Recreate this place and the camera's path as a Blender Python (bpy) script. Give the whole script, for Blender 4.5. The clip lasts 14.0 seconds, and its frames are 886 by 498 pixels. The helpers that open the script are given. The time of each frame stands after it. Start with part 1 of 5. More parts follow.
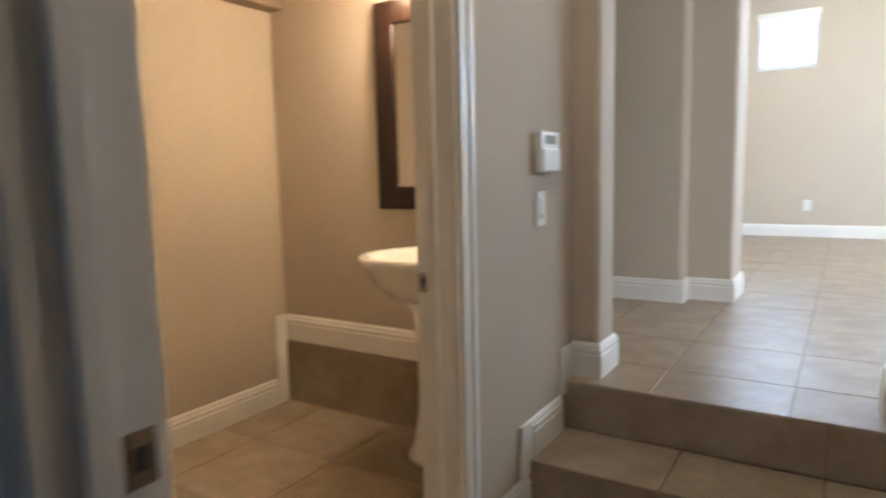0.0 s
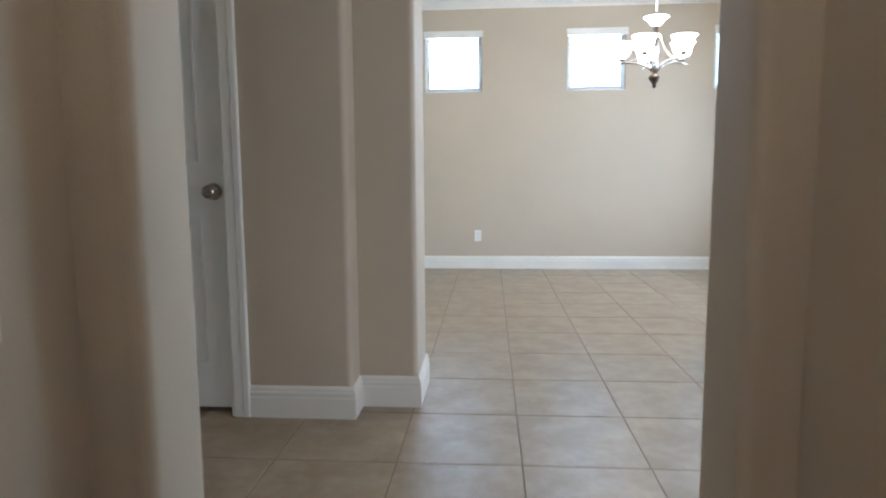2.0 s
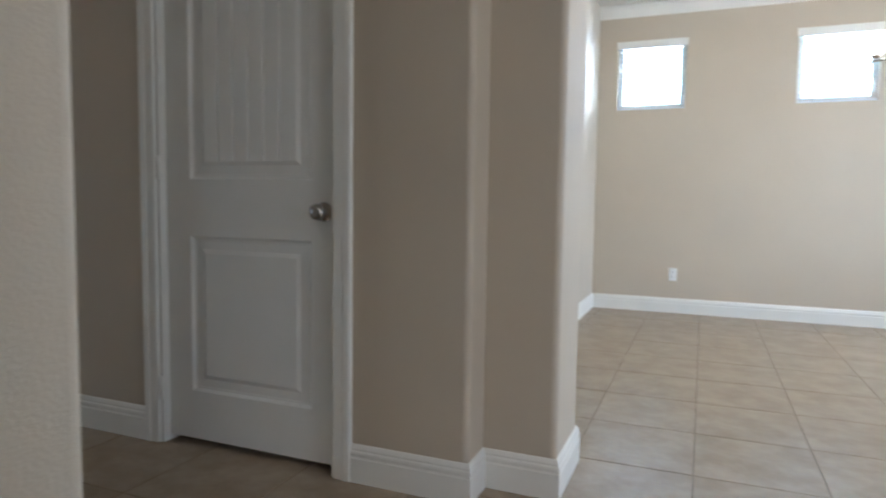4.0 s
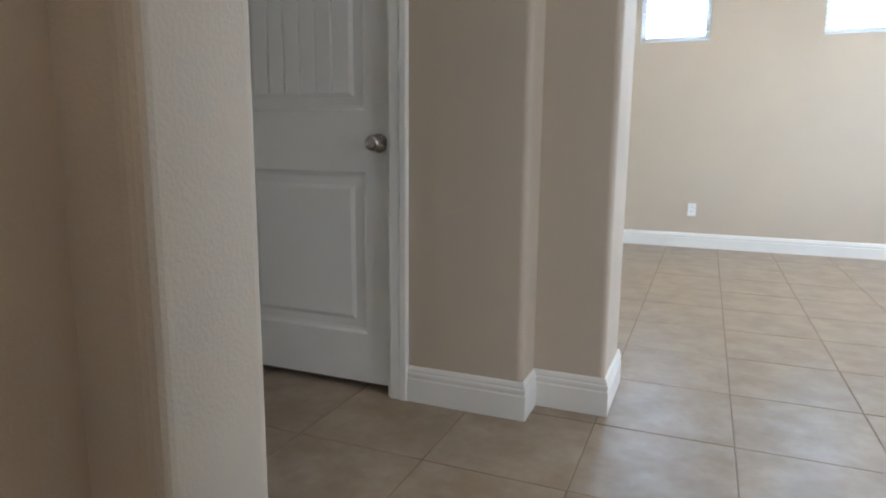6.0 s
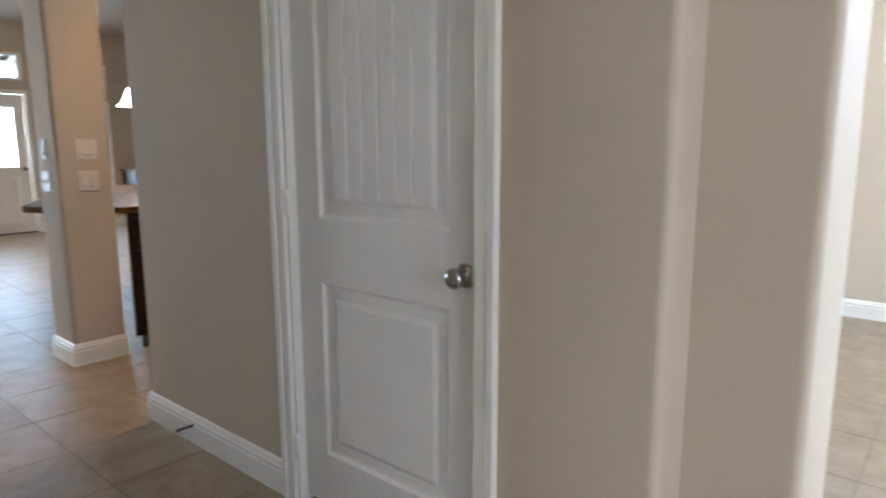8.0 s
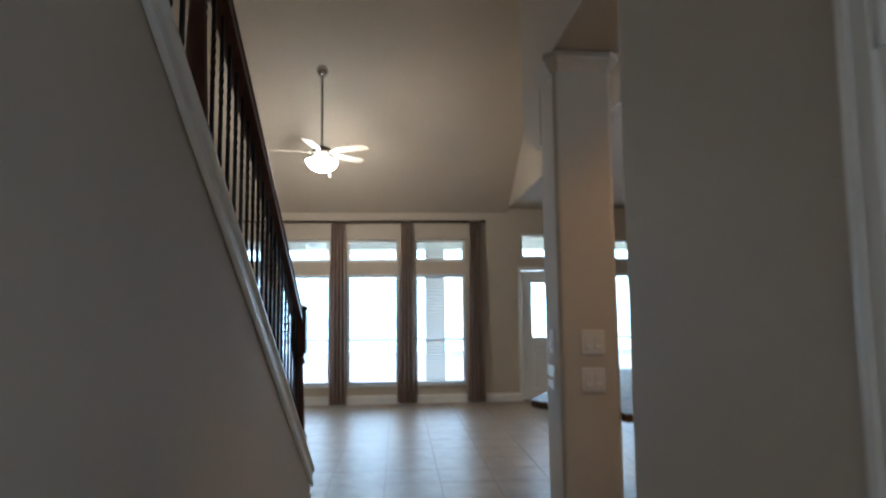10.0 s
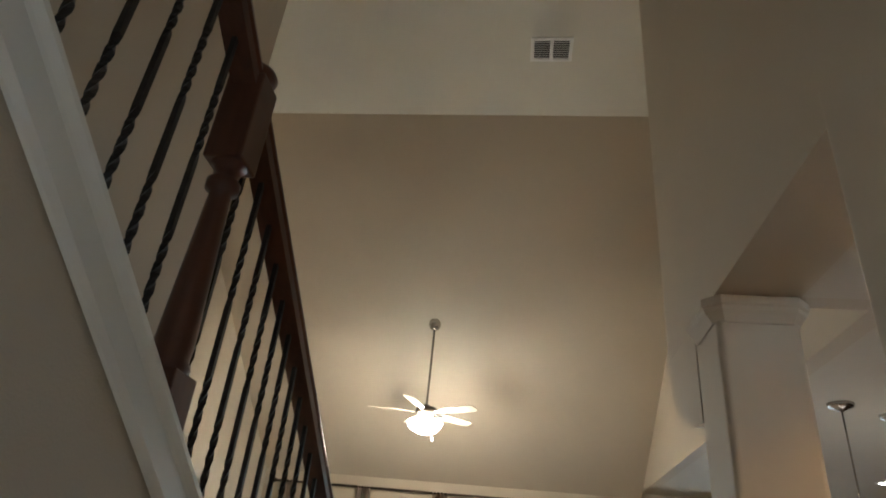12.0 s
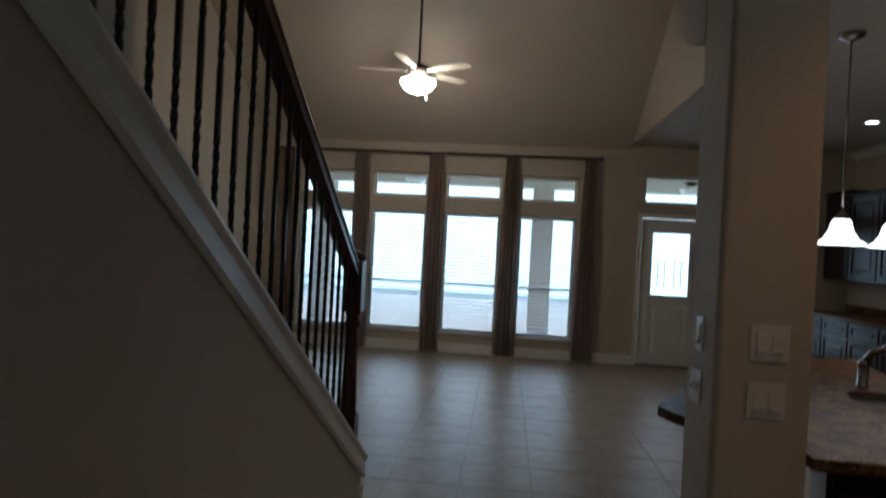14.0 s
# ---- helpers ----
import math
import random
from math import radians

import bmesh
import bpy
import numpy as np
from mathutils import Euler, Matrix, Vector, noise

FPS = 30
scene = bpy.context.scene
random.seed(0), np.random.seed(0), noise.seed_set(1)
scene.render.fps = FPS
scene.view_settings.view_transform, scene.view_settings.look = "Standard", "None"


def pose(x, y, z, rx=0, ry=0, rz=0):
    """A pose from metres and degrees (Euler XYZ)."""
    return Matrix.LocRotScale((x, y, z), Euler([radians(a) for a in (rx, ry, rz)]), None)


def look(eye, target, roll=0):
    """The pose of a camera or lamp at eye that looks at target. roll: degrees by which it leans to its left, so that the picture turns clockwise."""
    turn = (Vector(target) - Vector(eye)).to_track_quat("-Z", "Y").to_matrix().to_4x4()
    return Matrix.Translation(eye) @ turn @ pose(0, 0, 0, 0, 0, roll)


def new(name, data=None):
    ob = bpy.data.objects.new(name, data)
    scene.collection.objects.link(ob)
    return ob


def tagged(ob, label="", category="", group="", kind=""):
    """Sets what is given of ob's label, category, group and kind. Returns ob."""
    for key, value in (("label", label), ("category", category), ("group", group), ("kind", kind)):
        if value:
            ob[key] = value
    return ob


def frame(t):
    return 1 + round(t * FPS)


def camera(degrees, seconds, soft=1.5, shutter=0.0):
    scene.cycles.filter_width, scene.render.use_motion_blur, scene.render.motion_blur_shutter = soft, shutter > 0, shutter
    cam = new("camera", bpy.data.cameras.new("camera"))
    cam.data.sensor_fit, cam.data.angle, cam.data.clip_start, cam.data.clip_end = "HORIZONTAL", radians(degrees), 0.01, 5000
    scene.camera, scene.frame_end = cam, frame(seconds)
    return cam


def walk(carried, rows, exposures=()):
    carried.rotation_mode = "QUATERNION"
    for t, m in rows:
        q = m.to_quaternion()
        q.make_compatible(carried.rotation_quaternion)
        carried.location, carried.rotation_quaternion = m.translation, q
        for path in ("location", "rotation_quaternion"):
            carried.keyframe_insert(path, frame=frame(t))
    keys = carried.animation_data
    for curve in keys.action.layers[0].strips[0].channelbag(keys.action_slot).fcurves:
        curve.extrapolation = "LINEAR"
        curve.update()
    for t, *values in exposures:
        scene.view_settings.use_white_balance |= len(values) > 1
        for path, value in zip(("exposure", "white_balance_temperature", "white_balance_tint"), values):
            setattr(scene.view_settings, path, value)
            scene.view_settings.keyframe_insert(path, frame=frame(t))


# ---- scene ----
cam = camera(70.0, 14.0, 1.9, 0.5)
PATH = [
    (0, (-0.015, 0.069, 0.779), (-1.084, 1.743, 0.542), -1.3),
    (0.5, (-0.124, 0.371, 0.807), (-0.865, 2.218, 0.607), -2.2),
    (1, (-0.224, 0.762, 0.821), (-0.682, 2.702, 0.66), -2.1),
    (1.5, (-0.280, 1.11, 0.926), (-0.392, 3.092, 0.681), -0.5),
    (2, (-0.245, 1.412, 0.983), (-0.393, 3.393, 0.750), -0.4),
    (2.5, (-0.208, 1.716, 0.978), (-0.503, 3.684, 0.780), 0.2),
    (3, (-0.172, 1.936, 0.978), (-0.576, 3.885, 0.777), 0.5),
    (3.5, (-0.137, 2.034, 0.973), (-0.777, 3.917, 0.785), 0.5),
    (4, (-0.138, 2.013, 0.96), (-0.895, 3.858, 0.814), 0.8),
    (4.2, (-0.145, 1.975, 0.946), (-0.969, 3.794, 0.835), 1.0),
    (6.3, (-0.285, 1.882, 0.928), (-1.031, 3.705, 0.580), 0.5),
    (6.5, (-0.278, 1.97, 0.938), (-1.074, 3.773, 0.601), 0.0),
    (7, (-0.274, 2.188, 0.974), (-1.283, 3.878, 0.634), 0.1),
    (7.5, (-0.342, 2.408, 1.12), (-1.431, 4.050, 0.775), 0.1),
    (8, (-0.330, 2.584, 1.264), (-1.604, 4.094, 0.942), -0.2),
    (8.5, (-0.442, 2.723, 1.386), (-1.979, 3.918, 0.931), -1.2),
    (9, (-0.667, 2.825, 1.43), (-2.457, 3.630, 1.047), -0.6),
    (9.2, (-0.736, 2.907, 1.372), (-2.628, 3.491, 1.087), -0.4),
    (11.3, (-1.956, 3.205, 1.579), (-3.845, 3.013, 2.206), 5.0),
    (11.5, (-1.973, 3.205, 1.606), (-3.82, 2.983, 2.341), 5.3),
    (12, (-1.988, 3.186, 1.634), (-3.73, 2.939, 2.584), 5.9),
    (12.5, (-1.979, 3.193, 1.636), (-3.722, 2.943, 2.585), 5.7),
    (13, (-2.0, 3.236, 1.584), (-3.83, 2.99, 2.351), 5.0),
    (13.5, (-2.043, 3.264, 1.547), (-4.007, 3.035, 1.848), 4.2),
    (14, (-2.185, 3.24, 1.504), (-4.175, 3.04, 1.493), 3.0),
]
EXPOSURES = [(0, 1.82, 5550, 14), (1, 1.45, 5550, 13), (1.5, 1.32, 5500, 13), (3, 0.95, 5450, 12), (4, 1.1, 5500, 13), (6.5, 1.45, 5500, 14), (7, 1.62, 5600, 17), (8, 1.93, 5500, 15), (8.5, 1.85, 5250, 12), (9, 1.52, 5200, 13),
             (11.3, 0.05, 5350, 9), (11.5, 0.3, 5350, 9), (12, 1.2, 5800, 7.5), (12.5, 1.53, 5900, 7.5), (13, 1.58, 5700, 9), (13.5, 0.18, 5450, 11), (14, -0.68, 5500, 12)]
walk(cam, [(t, look(eye, target, roll)) for t, eye, target, roll in PATH],
     EXPOSURES)

# ---- world and large lights ----
world = bpy.data.worlds.new("sky")
scene.world = world
world.use_nodes = True
wn = world.node_tree
sky = wn.nodes.new("ShaderNodeTexSky")
sky.sky_type = "NISHITA"
sky.sun_disc = False
sky.sun_elevation = radians(58)
sky.sun_rotation = radians(270)
wn.nodes["Background"].inputs[1].default_value = 0.15
wn.links.new(sky.outputs[0], wn.nodes["Background"].inputs[0])


def lamp(name, kind, place, energy, color, size=0.1, size_y=None, target=None):
    data = bpy.data.lights.new(name, kind)
    data.energy, data.color = energy, color
    if kind == "AREA":
        data.size = size
        if size_y:
            data.shape, data.size_y = "RECTANGLE", size_y
    elif kind == "SPOT":
        data.spot_size, data.spot_blend, data.shadow_soft_size = radians(115), 0.6, size
    elif kind == "SUN":
        data.angle = radians(0.5)
    else:
        data.shadow_soft_size = size
    ob = new(name, data)
    ob.matrix_world = look(place, target) if target else Matrix.Translation(place)
    return ob


DAY = (0.74, 0.88, 1.0)
WARM = (1.0, 0.72, 0.42)
AMBER = (1.0, 0.60, 0.30)
BULB = (1.0, 0.84, 0.62)
lamp("sun", "SUN", (-26, -3, 20), 5.0, (1.0, 0.95, 0.88), target=(-13.5, -3, 0))
WX = -11.11            # inner face of the living room's window wall
WIN_Y = (0.235, 1.285, 2.335, 3.386)
for wy in WIN_Y:
    lamp("window_daylight", "AREA", (WX - 0.30, wy + 0.40, 1.13), 10.5, DAY, 0.80, 1.70, (0, wy + 0.40, 1.13))
lamp("door_daylight", "AREA", (WX - 0.30, 5.47, 1.41), 7, DAY, 0.51, 0.87, (0, 5.47, 1.41))
lamp("nook_daylight", "AREA", (WX - 0.30, 6.66, 1.13), 7, DAY, 0.8, 1.70, (0, 7.05, 1.13))
DIN_X = (-0.91, 0.53, 1.97)
for dx in DIN_X:
    lamp("dining_daylight", "AREA", (dx + 0.29, 8.31, 2.10), 21, DAY, 0.56, 0.56, (dx + 0.29, 0, 2.10))
# fill lamp at an unseen foyer opening, added to light the hall
lamp("front_fill", "AREA", (4.95, 3.3, 1.35), 3, (0.97, 0.94, 0.90), 1.2, 2.0, (0, 3.8, 1.2))
side = lamp("dining_side_daylight", "AREA", (3.05, 6.5, 1.45), 25, DAY, 1.5, 1.5, (0, 6.8, 1.0))
side.data.spread = radians(120)
# fill lamp in an added wall gap, brightens the closet wall
lamp("foyer_fill", "AREA", (1.65, 2.42, 1.35), 11.5, (0.97, 0.94, 0.90), 1.3, 1.9, (-0.4, 4.4, 0.9))
# added lamp at an unseen opening, gives the door jamb its blue light
lamp("unseen_utility_daylight", "AREA", (-0.2, -2.45, 1.0), 0.30, (0.40, 0.62, 1.0), 0.45, 0.5, (-0.5, 1, 0.9))

# ---- materials ----


def mat(name, color, rough=0.6, var=0.08, scale=3.0, fine=60.0, bump=0.05, metal=0.0, spec=0.5, tint=None, coat=0.0):
    m = bpy.data.materials.new(name)
    m.use_nodes = True
    nt = m.node_tree
    b = nt.nodes["Principled BSDF"]
    b.inputs["Roughness"].default_value = rough
    b.inputs["Metallic"].default_value = metal
    b.inputs["Specular IOR Level"].default_value = spec
    b.inputs["Coat Weight"].default_value = coat
    co = nt.nodes.new("ShaderNodeTexCoord")
    big = nt.nodes.new("ShaderNodeTexNoise")
    big.inputs["Scale"].default_value = scale
    big.inputs["Detail"].default_value = 5
    small = nt.nodes.new("ShaderNodeTexNoise")
    small.inputs["Scale"].default_value = fine
    small.inputs["Detail"].default_value = 3
    nt.links.new(co.outputs["Object"], big.inputs["Vector"])
    nt.links.new(co.outputs["Object"], small.inputs["Vector"])
    mix = nt.nodes.new("ShaderNodeMix")
    mix.data_type = "RGBA"
    lo = tuple(c * (1 - var) for c in color)
    hi = tuple(min(1, c * (1 + var)) for c in (tint or color))
    mix.inputs[6].default_value = (*lo, 1)
    mix.inputs[7].default_value = (*hi, 1)
    ramp = nt.nodes.new("ShaderNodeMapRange")
    ramp.inputs[1].default_value, ramp.inputs[2].default_value = 0.3, 0.7
    nt.links.new(big.outputs[0], ramp.inputs[0])
    nt.links.new(ramp.outputs[0], mix.inputs[0])
    nt.links.new(mix.outputs[2], b.inputs["Base Color"])
    if bump:
        bp = nt.nodes.new("ShaderNodeBump")
        bp.inputs["Strength"].default_value = bump
        bp.inputs["Distance"].default_value = 0.01
        nt.links.new(small.outputs[0], bp.inputs["Height"])
        nt.links.new(bp.outputs[0], b.inputs["Normal"])
    return m


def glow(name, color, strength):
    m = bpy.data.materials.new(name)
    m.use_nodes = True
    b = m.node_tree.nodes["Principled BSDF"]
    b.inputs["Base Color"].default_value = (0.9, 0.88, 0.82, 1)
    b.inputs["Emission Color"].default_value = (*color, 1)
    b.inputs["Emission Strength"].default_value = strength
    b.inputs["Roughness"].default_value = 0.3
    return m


def glass(name, tint=(1, 1, 1)):
    m = bpy.data.materials.new(name)
    m.use_nodes = True
    nt = m.node_tree
    nt.nodes.remove(nt.nodes["Principled BSDF"])
    tr = nt.nodes.new("ShaderNodeBsdfTransparent")
    tr.inputs[0].default_value = (*tint, 1)
    gl = nt.nodes.new("ShaderNodeBsdfGlossy")
    gl.inputs["Roughness"].default_value = 0.02
    fr = nt.nodes.new("ShaderNodeFresnel")
    fr.inputs[0].default_value = 1.45
    mx = nt.nodes.new("ShaderNodeMixShader")
    nt.links.new(fr.outputs[0], mx.inputs[0])
    nt.links.new(tr.outputs[0], mx.inputs[1])
    nt.links.new(gl.outputs[0], mx.inputs[2])
    nt.links.new(mx.outputs[0], nt.nodes["Material Output"].inputs[0])
    return m


def translucent(name, color, share=0.5):
    m = bpy.data.materials.new(name)
    m.use_nodes = True
    nt = m.node_tree
    b = nt.nodes["Principled BSDF"]
    b.inputs["Base Color"].default_value = (*color, 1)
    b.inputs["Roughness"].default_value = 0.45
    tl = nt.nodes.new("ShaderNodeBsdfTranslucent")
    tl.inputs[0].default_value = (*color, 1)
    mx = nt.nodes.new("ShaderNodeMixShader")
    mx.inputs[0].default_value = share
    nt.links.new(b.outputs[0], mx.inputs[1])
    nt.links.new(tl.outputs[0], mx.inputs[2])
    nt.links.new(mx.outputs[0], nt.nodes["Material Output"].inputs[0])
    return m


def tile_mat(name, lo, hi, rough=0.36):
    """Mottled ceramic: clouds of two tans, different on every tile, with pits and a satin glaze."""
    m = bpy.data.materials.new(name)
    m.use_nodes = True
    nt = m.node_tree
    b = nt.nodes["Principled BSDF"]
    geo = nt.nodes.new("ShaderNodeNewGeometry")
    info = nt.nodes.new("ShaderNodeObjectInfo")
    add = nt.nodes.new("ShaderNodeVectorMath")
    add.operation = "MULTIPLY_ADD"
    rnd = nt.nodes.new("ShaderNodeMath")
    rnd.operation = "ADD"
    nt.links.new(info.outputs["Random"], rnd.inputs[0])
    nt.links.new(geo.outputs["Random Per Island"], rnd.inputs[1])
    comb = nt.nodes.new("ShaderNodeCombineXYZ")
    for k in range(3):
        nt.links.new(rnd.outputs[0], comb.inputs[k])
    add.inputs[1].default_value = (37, 53, 71)
    nt.links.new(comb.outputs[0], add.inputs[0])
    nt.links.new(geo.outputs["Position"], add.inputs[2])
    n1 = nt.nodes.new("ShaderNodeTexNoise")
    b.inputs["Specular IOR Level"].default_value = 0.30
    n1.inputs["Scale"].default_value, n1.inputs["Detail"].default_value = 6.5, 9
    n1.inputs["Roughness"].default_value = 0.62
    n2 = nt.nodes.new("ShaderNodeTexNoise")
    n2.inputs["Scale"].default_value, n2.inputs["Detail"].default_value = 24, 6
    for n in (n1, n2):
        nt.links.new(add.outputs[0], n.inputs["Vector"])
    r1 = nt.nodes.new("ShaderNodeMapRange")
    r1.inputs[1].default_value, r1.inputs[2].default_value = 0.37, 0.63
    nt.links.new(n1.outputs[0], r1.inputs[0])
    mix = nt.nodes.new("ShaderNodeMix")
    mix.data_type = "RGBA"
    mix.inputs[6].default_value, mix.inputs[7].default_value = (*lo, 1), (*hi, 1)
    nt.links.new(r1.outputs[0], mix.inputs[0])
    r2 = nt.nodes.new("ShaderNodeMapRange")
    r2.inputs[1].default_value, r2.inputs[2].default_value = 0.3, 0.7
    r2.inputs[3].default_value, r2.inputs[4].default_value = 0.92, 1.05
    nt.links.new(n2.outputs[0], r2.inputs[0])
    val = nt.nodes.new("ShaderNodeVectorMath")
    val.operation = "SCALE"
    nt.links.new(mix.outputs[2], val.inputs[0])
    nt.links.new(r2.outputs[0], val.inputs[3])
    nt.links.new(val.outputs[0], b.inputs["Base Color"])
    rr = nt.nodes.new("ShaderNodeMapRange")
    rr.inputs[3].default_value, rr.inputs[4].default_value = rough - 0.04, rough + 0.08
    nt.links.new(n2.outputs[0], rr.inputs[0])
    nt.links.new(rr.outputs[0], b.inputs["Roughness"])
    bp = nt.nodes.new("ShaderNodeBump")
    bp.inputs["Strength"].default_value, bp.inputs["Distance"].default_value = 0.12, 0.006
    nt.links.new(n2.outputs[0], bp.inputs["Height"])
    nt.links.new(bp.outputs[0], b.inputs["Normal"])
    return m


def wood_mat(name, dark, light, rough=0.35, axis=0):
    m = bpy.data.materials.new(name)
    m.use_nodes = True
    nt = m.node_tree
    b = nt.nodes["Principled BSDF"]
    co = nt.nodes.new("ShaderNodeTexCoord")
    mp = nt.nodes.new("ShaderNodeMapping")
    sc = [30, 30, 30]
    sc[axis] = 2.5
    mp.inputs["Scale"].default_value = sc
    n = nt.nodes.new("ShaderNodeTexNoise")
    n.inputs["Scale"].default_value, n.inputs["Detail"].default_value = 1.5, 6
    nt.links.new(co.outputs["Object"], mp.inputs[0])
    nt.links.new(mp.outputs[0], n.inputs["Vector"])
    mix = nt.nodes.new("ShaderNodeMix")
    mix.data_type = "RGBA"
    mix.inputs[6].default_value, mix.inputs[7].default_value = (*dark, 1), (*light, 1)
    nt.links.new(n.outputs[0], mix.inputs[0])
    nt.links.new(mix.outputs[2], b.inputs["Base Color"])
    b.inputs["Roughness"].default_value = rough
    return m


def granite_mat():
    m = bpy.data.materials.new("granite")
    m.use_nodes = True
    nt = m.node_tree
    b = nt.nodes["Principled BSDF"]
    co = nt.nodes.new("ShaderNodeTexCoord")
    v = nt.nodes.new("ShaderNodeTexVoronoi")
    v.inputs["Scale"].default_value = 90
    n = nt.nodes.new("ShaderNodeTexNoise")
    n.inputs["Scale"].default_value, n.inputs["Detail"].default_value = 14, 8
    nt.links.new(co.outputs["Object"], v.inputs["Vector"])
    nt.links.new(co.outputs["Object"], n.inputs["Vector"])
    sep = nt.nodes.new("ShaderNodeSeparateColor")
    nt.links.new(v.outputs["Color"], sep.inputs[0])
    mul = nt.nodes.new("ShaderNodeMath")
    mul.operation = "MULTIPLY_ADD"
    mul.inputs[1].default_value = 0.45
    nt.links.new(sep.outputs[0], mul.inputs[0])
    nt.links.new(n.outputs[0], mul.inputs[2])
    cr = nt.nodes.new("ShaderNodeValToRGB")
    e = cr.color_ramp.elements
    e[0].position, e[0].color = 0.45, (0.025, 0.015, 0.009, 1)
    e[1].position, e[1].color = 1.0, (0.27, 0.155, 0.068, 1)
    mid = e.new(0.76)
    mid.color = (0.14, 0.072, 0.028, 1)
    nt.links.new(mul.outputs[0], cr.inputs[0])
    nt.links.new(cr.outputs[0], b.inputs["Base Color"])
    b.inputs["Roughness"].default_value = 0.36
    b.inputs["Specular IOR Level"].default_value = 0.03
    return m


M_WALL = mat("tan_wall_paint", (0.525, 0.448, 0.345), 0.75, 0.03, 1.5, 180, 0.10)
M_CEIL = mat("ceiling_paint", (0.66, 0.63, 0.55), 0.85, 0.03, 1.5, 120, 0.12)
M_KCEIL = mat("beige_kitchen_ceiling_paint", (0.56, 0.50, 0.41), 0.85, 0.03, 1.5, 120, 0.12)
M_TRIM = mat("white_trim_paint", (0.78, 0.76, 0.70), 0.38, 0.03, 4, 90, 0.03)
M_DOOR = mat("white_door_paint", (0.76, 0.75, 0.71), 0.42, 0.03, 3, 140, 0.05)
M_TILE = tile_mat("beige_ceramic", (0.288, 0.222, 0.149), (0.362, 0.292, 0.210), 0.36)
M_GROUT = mat("grout", (0.225, 0.176, 0.127), 0.9, 0.15, 12, 200, 0.2)
M_PLASTIC = mat("white_plastic", (0.80, 0.79, 0.76), 0.35, 0.02, 5, 80, 0.0)
M_ALMOND = mat("almond_plastic", (0.70, 0.64, 0.56), 0.4, 0.02, 5, 80, 0.0)
M_SLOT = mat("dark_slot", (0.05, 0.05, 0.05), 0.5, 0.1, 5, 80, 0.0)
M_LCD = mat("grey_green_display", (0.25, 0.30, 0.26), 0.15, 0.05, 8, 80, 0.0)
M_NICKEL = mat("satin_nickel", (0.40, 0.37, 0.34), 0.22, 0.04, 20, 300, 0.02, metal=1.0)
M_BRONZE = mat("dark_bronze", (0.10, 0.075, 0.055), 0.4, 0.1, 20, 200, 0.03, metal=0.8)
M_IRON = mat("black_wrought_iron", (0.018, 0.016, 0.015), 0.45, 0.15, 20, 200, 0.08, metal=0.3)
M_RAIL = wood_mat("red_brown_stained_wood", (0.042, 0.015, 0.009), (0.125, 0.044, 0.023), 0.32, 0)
M_NEWEL = wood_mat("red_brown_turned_wood", (0.042, 0.015, 0.009), (0.125, 0.044, 0.023), 0.34, 2)
M_CAB = wood_mat("espresso_cabinet_wood", (0.016, 0.009, 0.006), (0.040, 0.021, 0.013), 0.33, 2)
M_CAB.node_tree.nodes["Principled BSDF"].inputs["Specular IOR Level"].default_value = 0.15
M_TREAD = mat("tan_carpet", (0.38, 0.30, 0.21), 0.95, 0.12, 8, 400, 0.4)
M_GRANITE = granite_mat()
M_PORCELAIN = mat("white_porcelain", (0.84, 0.82, 0.77), 0.10, 0.02, 4, 50, 0.0, coat=0.4)
M_MIRROR = mat("mirror_glass", (0.9, 0.9, 0.9), 0.02, 0.0, 2, 20, 0.0, metal=1.0)
M_FRAME = wood_mat("dark_mirror_frame", (0.012, 0.006, 0.004), (0.03, 0.014, 0.009), 0.35, 2)
M_GLASS = glass("window_glass", (0.93, 0.97, 0.97))
M_BLIND = translucent("white_blind_slat", (0.74, 0.78, 0.82), 0.08)
M_CURTAIN = translucent("taupe_curtain_cloth", (0.58, 0.47, 0.41), 0.45)
M_SINK = mat("brushed_dark_steel", (0.10, 0.09, 0.08), 0.55, 0.1, 20, 200, 0.05, metal=0.6, spec=0.2)
M_BRICK = mat("pale_tan_brick", (0.60, 0.52, 0.45), 0.85, 0.2, 9, 90, 0.4)
M_MORTAR = mat("grey_mortar", (0.62, 0.60, 0.57), 0.9, 0.1, 9, 90, 0.3)
M_CONCRETE = mat("patio_concrete", (0.80, 0.79, 0.77), 0.9, 0.1, 2, 60, 0.2)
M_GRASS = mat("lawn", (0.07, 0.11, 0.035), 0.95, 0.3, 2, 50, 0.6)
M_FANBLADE = mat("pale_fan_blade", (0.62, 0.54, 0.42), 0.4, 0.06, 6, 100, 0.02)
M_SHADE = glow("frosted_shade_lit", (1.0, 0.93, 0.80), 4.0)
M_CHAND = glow("frosted_chandelier_shade_lit", (1.0, 0.95, 0.86), 6.0)
M_FANLIGHT = glow("frosted_fan_bowl_lit", (1.0, 0.92, 0.76), 26.0)
M_POWLIGHT = glow("frosted_vanity_shade_lit", (1.0, 0.70, 0.36), 8.0)
# emission stands in for the overbright daylight outside the windows
M_BACKDROP_GLOW = glow("glowing_backdrop", (0.70, 0.92, 1.0), 3.3)
M_RECESS = glow("recessed_bulb_lit", (1.0, 0.92, 0.78), 12.0)

# ---- building helpers ----


def part(name, bm, material, parent=None, label=""):
    me = bpy.data.meshes.new(name)
    bmesh.ops.recalc_face_normals(bm, faces=bm.faces)
    bm.to_mesh(me)
    bm.free()
    me.materials.append(material)
    ob = new(name, me)
    if parent is not None:
        ob.parent = parent
    return tagged(ob, label)


